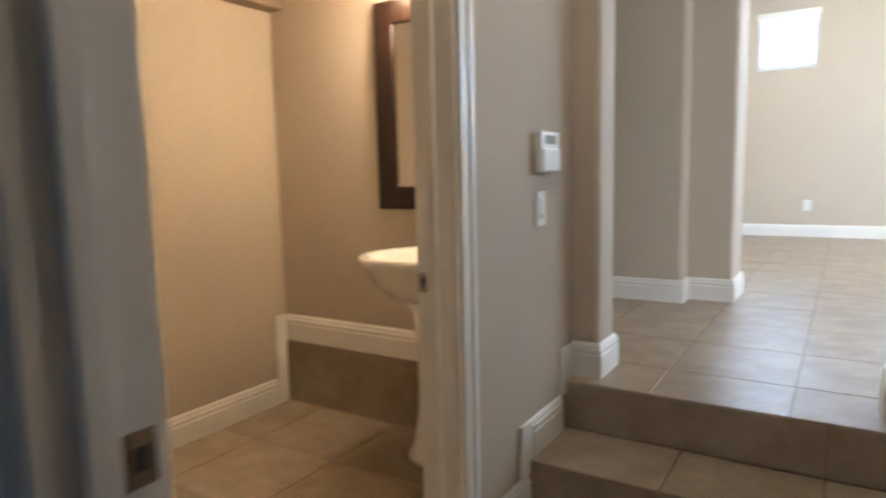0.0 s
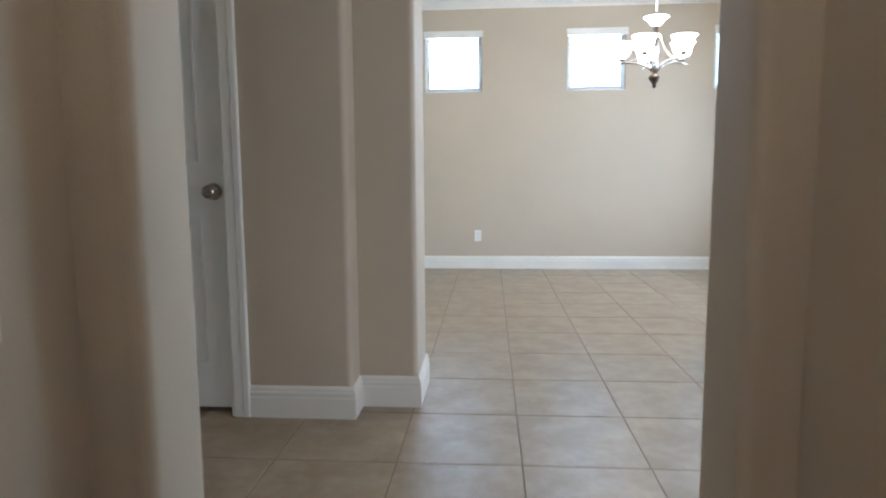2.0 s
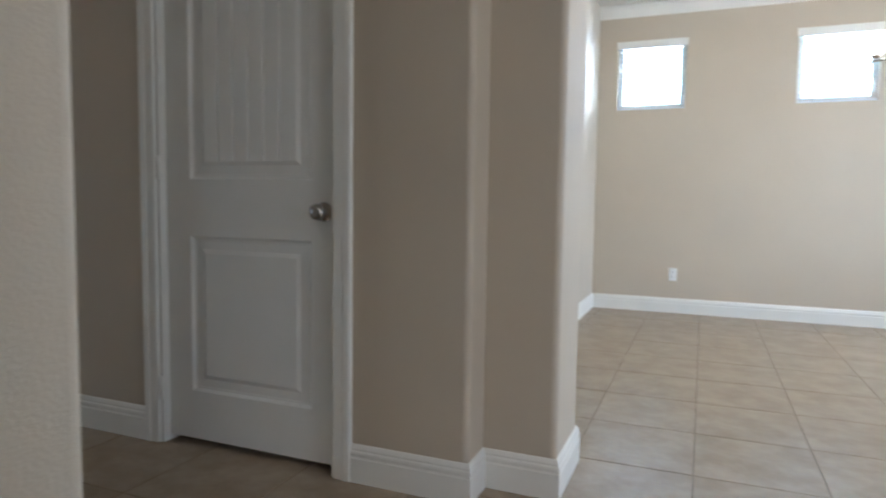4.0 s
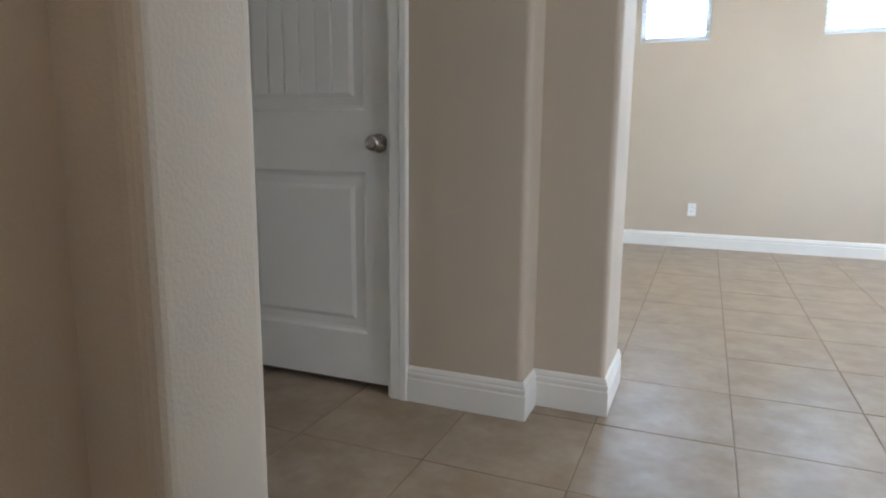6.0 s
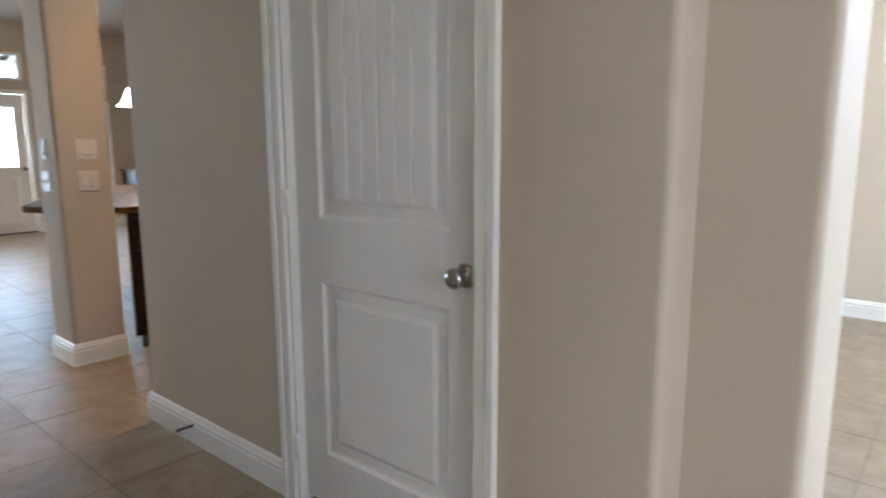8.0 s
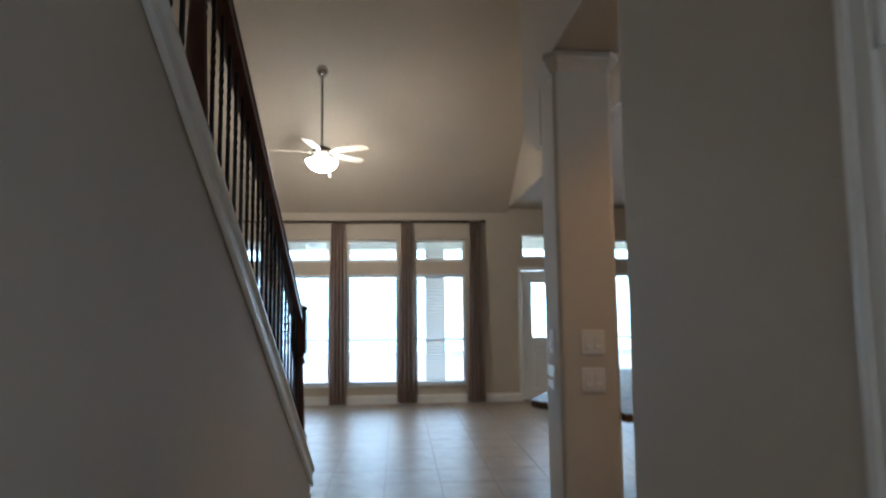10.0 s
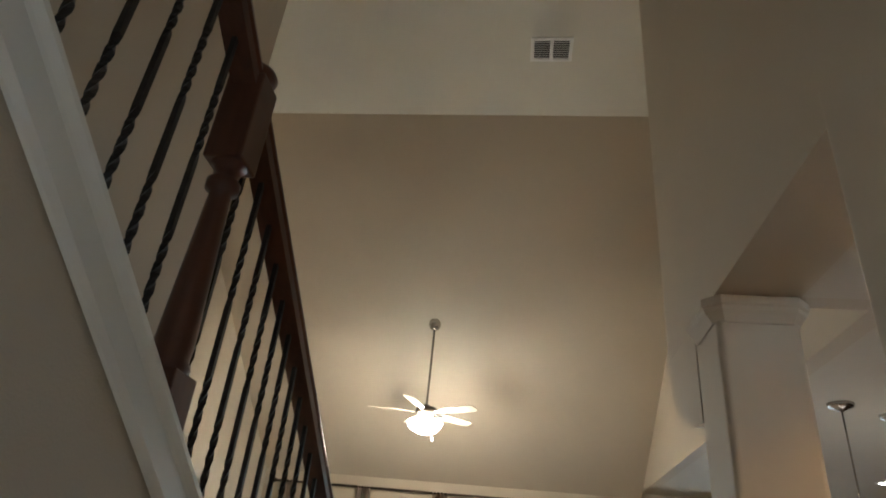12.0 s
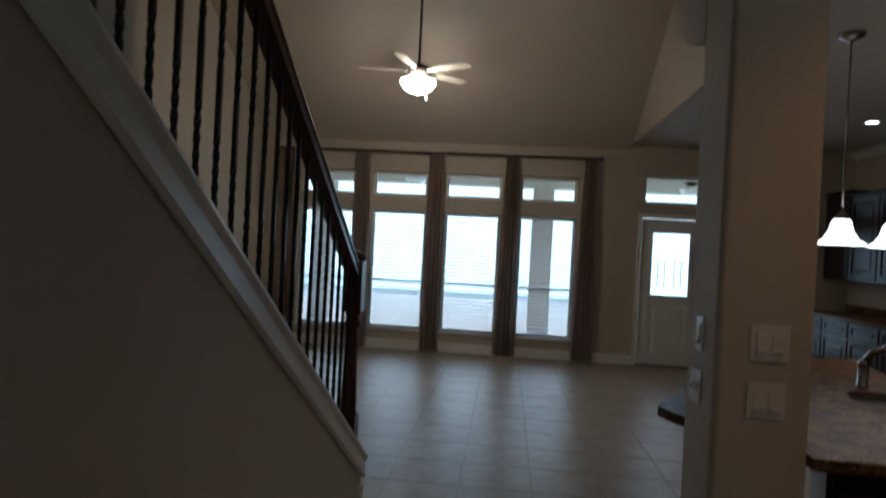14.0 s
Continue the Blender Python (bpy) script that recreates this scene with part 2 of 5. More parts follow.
def thing(name, place, label, category, group="", kind=""):
    e = new(name)
    e.empty_display_size = 0.1
    e.matrix_world = Matrix.Translation(place) if not isinstance(place, Matrix) else place
    return tagged(e, label, category, group, kind)


def box(bm, x0, x1, y0, y1, z0, z1, bevel=0.0, m=None):
    r = bmesh.ops.create_cube(bm, size=1)
    vs = r["verts"]
    for v in vs:
        v.co = Vector(((x0 + x1) / 2 + v.co.x * (x1 - x0), (y0 + y1) / 2 + v.co.y * (y1 - y0), (z0 + z1) / 2 + v.co.z * (z1 - z0)))
    if bevel:
        es = list({e for v in vs for e in v.link_edges})
        r2 = bmesh.ops.bevel(bm, geom=es, offset=bevel, segments=2, affect="EDGES", profile=0.6)
        vs = list({v for f in r2["faces"] for v in f.verts} | {v for v in vs if v.is_valid})
    if m is not None:
        for v in vs:
            v.co = m @ v.co
    return vs


def boxed(name, dims, material, parent=None, label="", bevel=0.0):
    bm = bmesh.new()
    box(bm, *dims, bevel=bevel)
    return part(name, bm, material, parent, label)


def prism(bm, pts, z0, z1, radii=None, steps=5):
    """An upright prism over the plan pts; radii rounds some of its corners, by their number."""
    ring = []
    n = len(pts)
    for i, p in enumerate(pts):
        r = (radii or {}).get(i, 0)
        if not r:
            ring.append(Vector(p))
            continue
        p = Vector(p)
        a = (Vector(pts[i - 1]) - p).normalized()
        b = (Vector(pts[(i + 1) % n]) - p).normalized()
        c = p + (a + b) * r
        for k in range(steps + 1):
            w = k / steps * math.pi / 2
            ring.append(c - b * r * math.cos(w) - a * r * math.sin(w))
    lo = [bm.verts.new((v.x, v.y, z0)) for v in ring]
    hi = [bm.verts.new((v.x, v.y, z1)) for v in ring]
    for i in range(len(ring)):
        j = (i + 1) % len(ring)
        bm.faces.new((lo[i], lo[j], hi[j], hi[i]))
    bm.faces.new(list(reversed(lo)))
    bm.faces.new(hi)


def lathe(bm, profile, steps=20, m=None):
    """A turned shape round z from pairs of radius and height."""
    rings = []
    for r, z in profile:
        if r < 1e-5:
            rings.append([bm.verts.new((0, 0, z))])
        else:
            rings.append([bm.verts.new((r * math.cos(2 * math.pi * k / steps), r * math.sin(2 * math.pi * k / steps), z)) for k in range(steps)])
    for a, b in zip(rings, rings[1:]):
        for k in range(steps):
            j = (k + 1) % steps
            if len(a) == 1 and len(b) > 1:
                bm.faces.new((a[0], b[j], b[k]))
            elif len(b) == 1 and len(a) > 1:
                bm.faces.new((a[k], a[j], b[0]))
            elif len(a) > 1:
                bm.faces.new((a[k], a[j], b[j], b[k]))
    if m is not None:
        for ring in rings:
            for v in ring:
                v.co = m @ v.co
    for ring in rings:
        for v in ring:
            for f in v.link_faces:
                f.smooth = True


def tube(bm, pts, r, steps=10):
    """A round bar along pts; r is one radius or one for each point."""
    pts = [Vector(p) for p in pts]
    rad = r if isinstance(r, (list, tuple)) else [r] * len(pts)
    rings = []
    up = Vector((0.13, 0.2, 1)).normalized()
    for i, p in enumerate(pts):
        d = (pts[min(i + 1, len(pts) - 1)] - pts[max(i - 1, 0)]).normalized()
        a = d.cross(up)
        if a.length < 0.15:
            a = d.cross(Vector((1, 0.1, 0)))
        a.normalize()
        b = d.cross(a)
        rings.append([bm.verts.new(p + (a * math.cos(2 * math.pi * k / steps) + b * math.sin(2 * math.pi * k / steps)) * rad[i]) for k in range(steps)])
    for u, v in zip(rings, rings[1:]):
        for k in range(steps):
            f = bm.faces.new((u[k], u[(k + 1) % steps], v[(k + 1) % steps], v[k]))
            f.smooth = True
    bm.faces.new(list(reversed(rings[0])))
    bm.faces.new(rings[-1])


BASE_PROFILE = ((0, 0), (0.016, 0), (0.016, 0.085), (0.013, 0.089), (0.013, 0.096), (0.016, 0.100), (0.015, 0.108), (0.011, 0.112), (0.011, 0.119), (0.008, 0.126), (0.004, 0.132), (0, 0.132))


def run_profile(bm, pts, profile, z):
    """A moulding of that profile (out, up) along the plan line pts; it stands out to the right of the way."""
    n = len(pts)
    rings = []
    for i, p in enumerate(pts):
        p = Vector(p)
        dirs = []
        if i > 0:
            dirs.append((p - Vector(pts[i - 1])).normalized())
        if i < n - 1:
            dirs.append((Vector(pts[i + 1]) - p).normalized())
        nor = [Vector((d.y, -d.x)) for d in dirs]
        out = nor[0] if len(nor) == 1 else (nor[0] + nor[1]) / (1 + nor[0].dot(nor[1]))
        rings.append([bm.verts.new((p.x + out.x * o, p.y + out.y * o, z + u)) for o, u in profile])
    for a, b in zip(rings, rings[1:]):
        for k in range(len(profile) - 1):
            bm.faces.new((a[k], b[k], b[k + 1], a[k + 1]))
    bm.faces.new(rings[0])
    bm.faces.new(list(reversed(rings[-1])))


def baseboard(pts, z=0.0, label="white painted baseboard with a grooved top"):
    bm = bmesh.new()
    run_profile(bm, pts, BASE_PROFILE, z)
    ob = part("baseboard", bm, M_TRIM, None)
    return tagged(ob, label, "baseboard", "", "structure")


def structure(ob, label, category):
    return tagged(ob, label, category, "", "structure")


def wall(name, boxes, label, prisms=(), material=None):
    bm = bmesh.new()
    for b in boxes:
        box(bm, *b)
    for pts, z0, z1, radii in prisms:
        prism(bm, pts, z0, z1, radii)
    return structure(part(name, bm, material or M_WALL), label, "wall")


def pierced(name, axis, lo, hi, u0, u1, z0, z1, holes, label):
    """One wall from lo to hi along axis, u0 to u1 along the other way, with rectangular holes (u0, u1, z0, z1) right through it."""
    us = sorted({u0, u1, *(v for h in holes for v in h[:2])})
    zs = sorted({z0, z1, *(v for h in holes for v in h[2:])})

    def solid(i, k):
        if not (0 <= i < len(us) - 1 and 0 <= k < len(zs) - 1):
            return False
        u, z = (us[i] + us[i + 1]) / 2, (zs[k] + zs[k + 1]) / 2
        return not any(h[0] < u < h[1] and h[2] < z < h[3] for h in holes)
    bm = bmesh.new()
    made = {}

    def vert(i, k, d):
        if (i, k, d) not in made:
            w = hi if d else lo
            made[i, k, d] = bm.verts.new((w, us[i], zs[k]) if axis == "x" else (us[i], w, zs[k]))
        return made[i, k, d]
    for i in range(len(us) - 1):
        for k in range(len(zs) - 1):
            if not solid(i, k):
                continue
            ring = ((i, k), (i + 1, k), (i + 1, k + 1), (i, k + 1))
            for d in (0, 1):
                bm.faces.new([vert(*c, d) for c in ring])
            for n, (di, dk) in enumerate(((0, -1), (1, 0), (0, 1), (-1, 0))):
                if not solid(i + di, k + dk):
                    p, q = ring[n], ring[(n + 1) % 4]
                    bm.faces.new((vert(*p, 0), vert(*q, 0), vert(*q, 1), vert(*p, 1)))
    return structure(part(name, bm, M_WALL), label, "wall")


# ---- large structure ----
LOW = -0.36            # lower floor of the entry from the utility room
CEIL = 2.74
TOP = 5.72             # flat part of the living room's ceiling
CY = 3.86              # hall face of the closet wall
SY = 2.60              # hall face of the stair wall
R = 0.024

# lower entry and powder room
wall("wall_entry_west", [(-1.00, -0.88, 0.45, 0.50, LOW, CEIL), (-1.00, -0.88, 0.50, 1.50, 1.72, CEIL), (-1.00, -0.88, 1.50, 2.33, LOW, CEIL)],
     "tan painted entry wall beside the powder room doorway")
wall("wall_entry_east", [(0.205, 0.325, 0.45, 2.33, LOW, CEIL)], "tan painted entry wall beside the steps")
wall("wall_utility", [(-2.6, -0.63, 0.33, 0.45, LOW, CEIL), (0.27, 1.2, 0.33, 0.45, LOW, CEIL), (-0.63, 0.27, 0.33, 0.45, 1.72, CEIL)],
     "tan painted wall with the utility room doorway")
# the gap from x 0.95 to 2.35 is unseen, added for the foyer fill lamp
wall("wall_opening", [(-0.777, 0.122, 2.33, 2.515, 2.30, CEIL)],
     "tan painted wall with a square opening and rounded corners",
     [([(-1.0, 2.33), (-0.777, 2.33), (-0.777, 2.515), (-1.0, 2.515)], LOW, CEIL, {1: R, 2: R}),
      ([(0.122, 2.33), (0.95, 2.33), (0.95, 2.515), (0.122, 2.515)], LOW, CEIL, {0: R, 3: R}), ([(2.35, 2.33), (5.0, 2.33), (5.0, 2.515), (2.35, 2.515)], LOW, CEIL, {}),
      ([(0.95, 2.33), (2.35, 2.33), (2.35, 2.515), (0.95, 2.515)], LOW, 0.35, {}), ([(0.95, 2.33), (2.35, 2.33), (2.35, 2.515), (0.95, 2.515)], 2.35, CEIL, {})])
wall("wall_powder_west", [(-2.52, -2.40, 0.45, 2.30, LOW, CEIL)], "warm tan powder room wall")
wall("wall_powder_north", [(-2.52, -1.0, 2.30, 2.42, LOW, CEIL)], "warm tan powder room wall behind the sink")
boxed("powder_wall_tile", (-2.398, -1.002, 2.290, 2.299, LOW, -0.04), M_TILE)
structure(bpy.data.objects["powder_wall_tile"], "brown ceramic tile strip under the raised baseboard", "tile")
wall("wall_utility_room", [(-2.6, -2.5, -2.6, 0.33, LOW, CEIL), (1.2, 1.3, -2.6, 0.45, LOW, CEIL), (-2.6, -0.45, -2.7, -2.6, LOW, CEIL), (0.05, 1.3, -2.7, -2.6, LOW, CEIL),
                           (-0.45, 0.05, -2.7, -2.6, LOW, 0.75), (-0.45, 0.05, -2.7, -2.6, 1.35, CEIL)], "plain utility room walls with an added unseen window opening")
structure(boxed("floor_lower", (-2.6, 1.3, -2.7, 2.41, LOW - 0.2, LOW - 0.004), M_GROUT), "lower floor slab", "floor")

# hall and dining room
wall("wall_closet", [(-3.10, -2.088, CY, CY + 0.14, 0, CEIL), (-2.088, -1.29, CY, CY + 0.14, 2.05, CEIL)],
     "tan painted closet wall with rounded corners",
     [([(-3.20, CY), (-3.10, CY), (-3.10, CY + 2.0), (-3.20, CY + 2.0)], 0, CEIL, {0: R}),
      ([(-1.29, CY), (-0.80, CY), (-0.80, CY + 0.150), (-0.55, CY + 0.150), (-0.55, CY + 0.50), (-1.29, CY + 0.50)], 0, CEIL, {1: R, 3: R, 4: R})])
wall("wall_closet_back", [(-3.14, -1.25, 5.0, 5.1, 0, CEIL)], "plain closet back wall")
wall("wall_dining_west", [(-1.20, -1.08, CY + 0.5, 8.03, 0, CEIL)], "tan painted dining room wall")
pierced("wall_dining_north", "y", 8.03, 8.20, -1.20, 2.90, 0, CEIL, [(d, d + 0.58, 1.82, 2.42) for d in DIN_X], "tan painted dining room wall with three high windows")
wall("wall_dining_east", [(2.78, 2.90, 4.6, 5.75, 0, CEIL), (2.78, 2.90, 7.25, 8.03, 0, CEIL), (2.78, 2.90, 5.75, 7.25, 0, 0.7), (2.78, 2.90, 5.75, 7.25, 2.2, CEIL)], "tan painted dining room wall")
wall("wall_foyer", [(4.9, 5.0, 2.515, 2.7, 0, CEIL), (4.9, 5.0, 3.9, 4.6, 0, CEIL), (4.9, 5.0, 2.7, 3.9, 0, 0.35), (4.9, 5.0, 2.7, 3.9, 2.35, CEIL), (2.9, 5.0, 4.6, 4.7, 0, CEIL)],
     "plain foyer walls with an added unseen light opening")

# stair wall, kitchen, living room
SLOPE = 0.632
CAP0 = 0.49            # top of the sloped cap at the foot of the stair wall
SX = -5.17             # end of the stair wall


def cap_z(x):
    return CAP0 + SLOPE * (x - SX)


bm = bmesh.new()
xa = SX
xb = SX + (CEIL - CAP0) / SLOPE
outline = [(xa, 0), (-1.0, 0), (-1.0, CEIL), (xb, CEIL), (xa, CAP0 - 0.03)]
lo = [bm.verts.new((x, SY - 0.12, z)) for x, z in outline]
hi = [bm.verts.new((x, SY, z)) for x, z in outline]
for i in range(5):
    j = (i + 1) % 5
    bm.faces.new((lo[i], lo[j], hi[j], hi[i]))
bm.faces.new(lo)
bm.faces.new(list(reversed(hi)))
structure(part("wall_stair", bm, M_WALL), "tan painted wall under the sloping stair", "wall")
wall("wall_stair_back", [(-5.05, -2.52, 1.30, 1.42, 0, TOP), (-2.52, -0.9, 1.30, 1.42, 1.85, TOP), (-0.9, -0.78, 1.30, SY - 0.12, CEIL + 0.1, TOP)], "tan painted wall behind the stair")
wall("wall_upper_hall", [(-2.30, -2.18, SY, CY, CEIL, TOP), (-2.18, -0.78, SY - 0.12, SY, CEIL + 0.1, TOP)], "tan painted upper wall over the hall")
PX0, PX1, PY0, PY1 = -4.56, -4.25, 3.91, 4.205
wall("wall_pillar", [], "tan painted square pillar with rounded corners", [([(PX0, PY0), (PX1, PY0), (PX1, PY1), (PX0, PY1)], 0, 2.70, {0: R, 1: R, 2: R, 3: R})])
bm = bmesh.new()
box(bm, -5.0, -2.18, PY0 - 0.004, PY1 + 0.004, 2.70, TOP)
arc = [(-5.0 + 0.44 * (1 - math.cos(k / 8 * math.pi / 2)), 2.70 - 0.40 * math.sin(k / 8 * math.pi / 2)) for k in range(9)]
pts = [(PX0 + 0.02, 2.30), (PX0 + 0.02, 2.70)] + arc[:-1]
lo = [bm.verts.new((x, PY0 - 0.004, z - 0.001)) for x, z in pts]
hi = [bm.verts.new((x, PY1 + 0.004, z - 0.001)) for x, z in pts]
for i in range(len(pts)):
    j = (i + 1) % len(pts)
    bm.faces.new((lo[i], lo[j], hi[j], hi[i]))
bm.faces.new(lo)
bm.faces.new(list(reversed(hi)))
structure(part("wall_header", bm, M_WALL), "tan painted wall over the kitchen opening with an arched bracket", "wall")

LY0, LY1 = -0.30, 4.87
WT = WX - 0.16
openings = [(y, y + 0.80, 0.285, 1.98) for y in WIN_Y] + [(y, y + 0.80, 2.18, 2.53) for y in WIN_Y]
openings += [(5.07, 5.89, 0.0, 2.03), (5.07, 5.89, 2.22, 2.62), (6.26, 7.06, 0.285, 1.98), (6.26, 7.06, 2.18, 2.53)]


pierced("wall_windows", "x", WT, WX, LY0, 7.9, 0.0, 3.02, openings, "tan painted living room wall with four tall windows and a glazed door")
wall("wall_living_south", [(WT, -4.93, LY0 - 0.12, LY0, 0, TOP), (-5.05, -4.93, LY0, 1.30, 0, TOP)], "tan painted living room side wall")
# gable over the breakfast nook
bm = bmesh.new()
RX = WX + (TOP - 2.95) / 0.634
pts = [(WX, 3.02), (-4.88, 3.02), (-4.88, TOP), (RX, TOP), (WX, 3.04)]
lo = [bm.verts.new((x, LY1, z)) for x, z in pts]
hi = [bm.verts.new((x, LY1 + 0.12, z)) for x, z in pts]
for i in range(5):
    j = (i + 1) % 5
    bm.faces.new((lo[i], lo[j], hi[j], hi[i]))
bm.faces.new(lo)
bm.faces.new(list(reversed(hi)))
structure(part("wall_gable", bm, M_WALL), "tan painted gable wall over the breakfast nook", "wall")
wall("wall_gable_return", [(-5.0, -4.88, PY1 + 0.004, LY1, 3.02, TOP - 0.002)], "tan painted return of the upper wall")
wall("wall_kitchen_north", [(WT, -3.24, 7.78, 7.9, 0, 3.02)], "tan painted kitchen wall behind the cabinets")
wall("wall_kitchen_east", [(-3.14, -2.97, CY + 2.0, 7.9, 0, 3.02)], "tan painted kitchen end wall")

# ceilings
structure(boxed("ceiling_entry", (-1.0, 5.0, -2.7, SY - 0.07, CEIL, CEIL + 0.1), M_CEIL), "flat painted entry ceiling", "ceiling")
structure(boxed("ceiling_hall", (-2.18, 5.0, SY - 0.07, 8.2, CEIL, CEIL + 0.1), M_CEIL), "flat painted hall and dining room ceiling", "ceiling")
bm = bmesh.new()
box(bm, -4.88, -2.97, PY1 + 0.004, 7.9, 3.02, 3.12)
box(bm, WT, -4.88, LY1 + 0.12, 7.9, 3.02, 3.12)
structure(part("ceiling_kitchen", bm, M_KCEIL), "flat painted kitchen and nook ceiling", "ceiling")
structure(boxed("ceiling_powder", (-2.52, -1.0, 0.45, 2.42, 1.76, 1.84), M_CEIL), "low painted powder room ceiling", "ceiling")
structure(boxed("ceiling_living_flat", (RX, -0.78, LY0 - 0.1, LY1 + 0.12, TOP, TOP + 0.1), M_CEIL), "high flat painted living room ceiling", "ceiling")
bm = bmesh.new()
sl = [(WX - 0.16, 2.95 - 0.16 * 0.634), (RX, TOP), (RX, TOP + 0.12), (WX - 0.16, 3.07 - 0.16 * 0.634)]
lo = [bm.verts.new((x, LY0 - 0.1, z)) for x, z in sl]
hi = [bm.verts.new((x, LY1 + 0.0, z)) for x, z in sl]
for i in range(4):
    j = (i + 1) % 4
    bm.faces.new((lo[i], lo[j], hi[j], hi[i]))
bm.faces.new(lo)
bm.faces.new(list(reversed(hi)))
structure(part("ceiling_living_slope", bm, M_WALL), "tan painted sloping living room ceiling", "ceiling")
CROWN = [(0, 0), (0.008, 0), (0.012, 0.014), (0.028, 0.036), (0.052, 0.064), (0.074, 0.078), (0.080, 0.084), (0.080, 0.098), (0, 0.098)]
bm = bmesh.new()
run_profile(bm, [(-1.08, 8.03), (2.78, 8.03)], CROWN, CEIL - 0.100)
structure(part("crown_trim", bm, M_TRIM), "white crown moulding under the dining room ceiling", "trim")

structure(boxed("ceiling_utility", (-2.6, -1.001, -2.7, 0.449, CEIL, CEIL + 0.1), M_CEIL), "flat painted utility room ceiling", "ceiling")

# floors
FLOOR = bmesh.new()
box(FLOOR, WT, 5.0, 2.385, 8.2, -0.3, -0.002)
box(FLOOR, -0.876, 0.203, 2.253, 2.385, -0.3, -0.002)
box(FLOOR, WT, -2.6, LY0 - 0.1, 2.385, -0.3, -0.002)
floor = structure(part("floor", FLOOR, M_GROUT), "beige ceramic tile floor with brown grout", "floor")
# glowing sheets added outside so the windows read white
boxed("backdrop", (-24.1, -24, -26, 34, -0.34, 4.4), M_BACKDROP_GLOW)
structure(bpy.data.objects["backdrop"], "glowing pale backdrop for the bright outdoors", "backdrop")
boxed("backdrop", (-60, 60, 60, 60.1, -1, 40), M_BACKDROP_GLOW)
structure(bpy.data.objects["backdrop.001"], "glowing pale backdrop for the bright outdoors", "backdrop")
structure(boxed("ground", (-400, -11.4, -400, 400, -0.5, -0.35), M_GRASS), "green lawn beyond the patio", "ground")
structure(boxed("patio_slab", (-61, WT, -40, 50, -0.34, -0.06), M_CONCRETE), "concrete patio slab", "pavement")
structure(boxed("patio_roof", (-15.0, WT - 0.001, -3, 9.5, 2.96, 3.15), M_CEIL), "painted patio roof underside", "roof")
structure(boxed("patio_beam", (-14.85, -14.45, -3, 9.5, 2.70, 2.958), M_CEIL), "painted beam along the edge of the patio roof", "beam")


# steps up to the hall
steps = thing("entry_steps", (-0.3, 2.12, LOW), "two beige tiled steps up to the hall", "steps", kind="structure")


def local(ob):
    """Hang a part built at its place under a thing without moving it."""
    ob.matrix_parent_inverse = ob.parent.matrix_world.inverted()
    return ob


def put(name, dims, material, parent, label="", bevel=0.0):
    return local(boxed(name, dims, material, parent, label, bevel))


def putm(name, bm, material, parent, label=""):
    return local(part(name, bm, material, parent, label))


put("lower_step", (-0.876, 0.203, 1.93, 2.24, LOW, -0.19), M_GROUT, steps)
sx = (-0.876, -0.45, -0.03, 0.203)
for a, b in zip(sx, sx[1:]):
    put("tread_tile", (a + 0.002, b - 0.002, 1.915, 2.238, -0.19, -0.178), M_TILE, steps, bevel=0.003)
    put("riser_tile", (a + 0.002, b - 0.002, 1.919, 1.929, LOW, -0.192), M_TILE, steps, bevel=0.002)
    put("riser_tile", (a + 0.002, b - 0.002, 2.240, 2.252, -0.176, -0.006), M_TILE, steps, bevel=0.002)

# ---- trim ----
baseboard([(-1.222, CY), (-0.80, CY), (-0.80, CY + 0.150), (-0.55, CY + 0.150), (-0.55, CY + 0.50)])
baseboard([(-3.20, CY + 2.0), (-3.20, CY), (-2.157, CY)])
baseboard([(-1.08, CY + 0.5), (-1.08, 8.03), (2.78, 8.03), (2.78, 4.6)])
baseboard([(-0.88, 2.33), (-0.777, 2.33), (-0.777, 2.515), (-0.998, 2.515)])
baseboard([(-1.0, SY), (SX, SY), (SX, SY - 0.12)])
baseboard([(4.9, 2.515), (0.122, 2.515), (0.122, 2.33), (0.205, 2.33)])
baseboard([(PX0, PY1), (PX0, PY0), (PX1, PY0), (PX1, PY1)])
baseboard([(WX, LY0), (WX, 5.015)])
baseboard([(WX, 5.945), (WX, 7.78)])
# entry walls: the board climbs with the steps
for side, x in ((1, -0.88), (-1, 0.205)):
    lower = [(x, 1.565), (x, 1.945)] if side > 0 else [(x, 1.945), (x, 0.45)]
    baseboard(lower, LOW)
    baseboard([(x, 1.945), (x, 2.20)] if side > 0 else [(x, 2.20), (x, 1.945)], -0.178)
    x0, x1 = (x, x + 0.014) if side > 0 else (x - 0.014, x)
    structure(boxed("baseboard", (x0, x1, 1.855, 1.942, LOW + 0.134, -0.046), M_TRIM, bevel=0.003), "white upright board at the step", "baseboard")
    structure(boxed("baseboard", (x0, x1, 2.202, 2.288, -0.046, 0.132), M_TRIM, bevel=0.003), "white upright board at the step", "baseboard")
# powder room
baseboard([(-2.40, 0.45), (-2.40, 2.215)], LOW)
structure(boxed("baseboard", (-2.40, -2.386, 2.217, 2.288, LOW, 0.09), M_TRIM, bevel=0.003), "white upright board in the powder room corner", "baseboard")
baseboard([(-2.386, 2.299), (-1.0, 2.299)], -0.04)


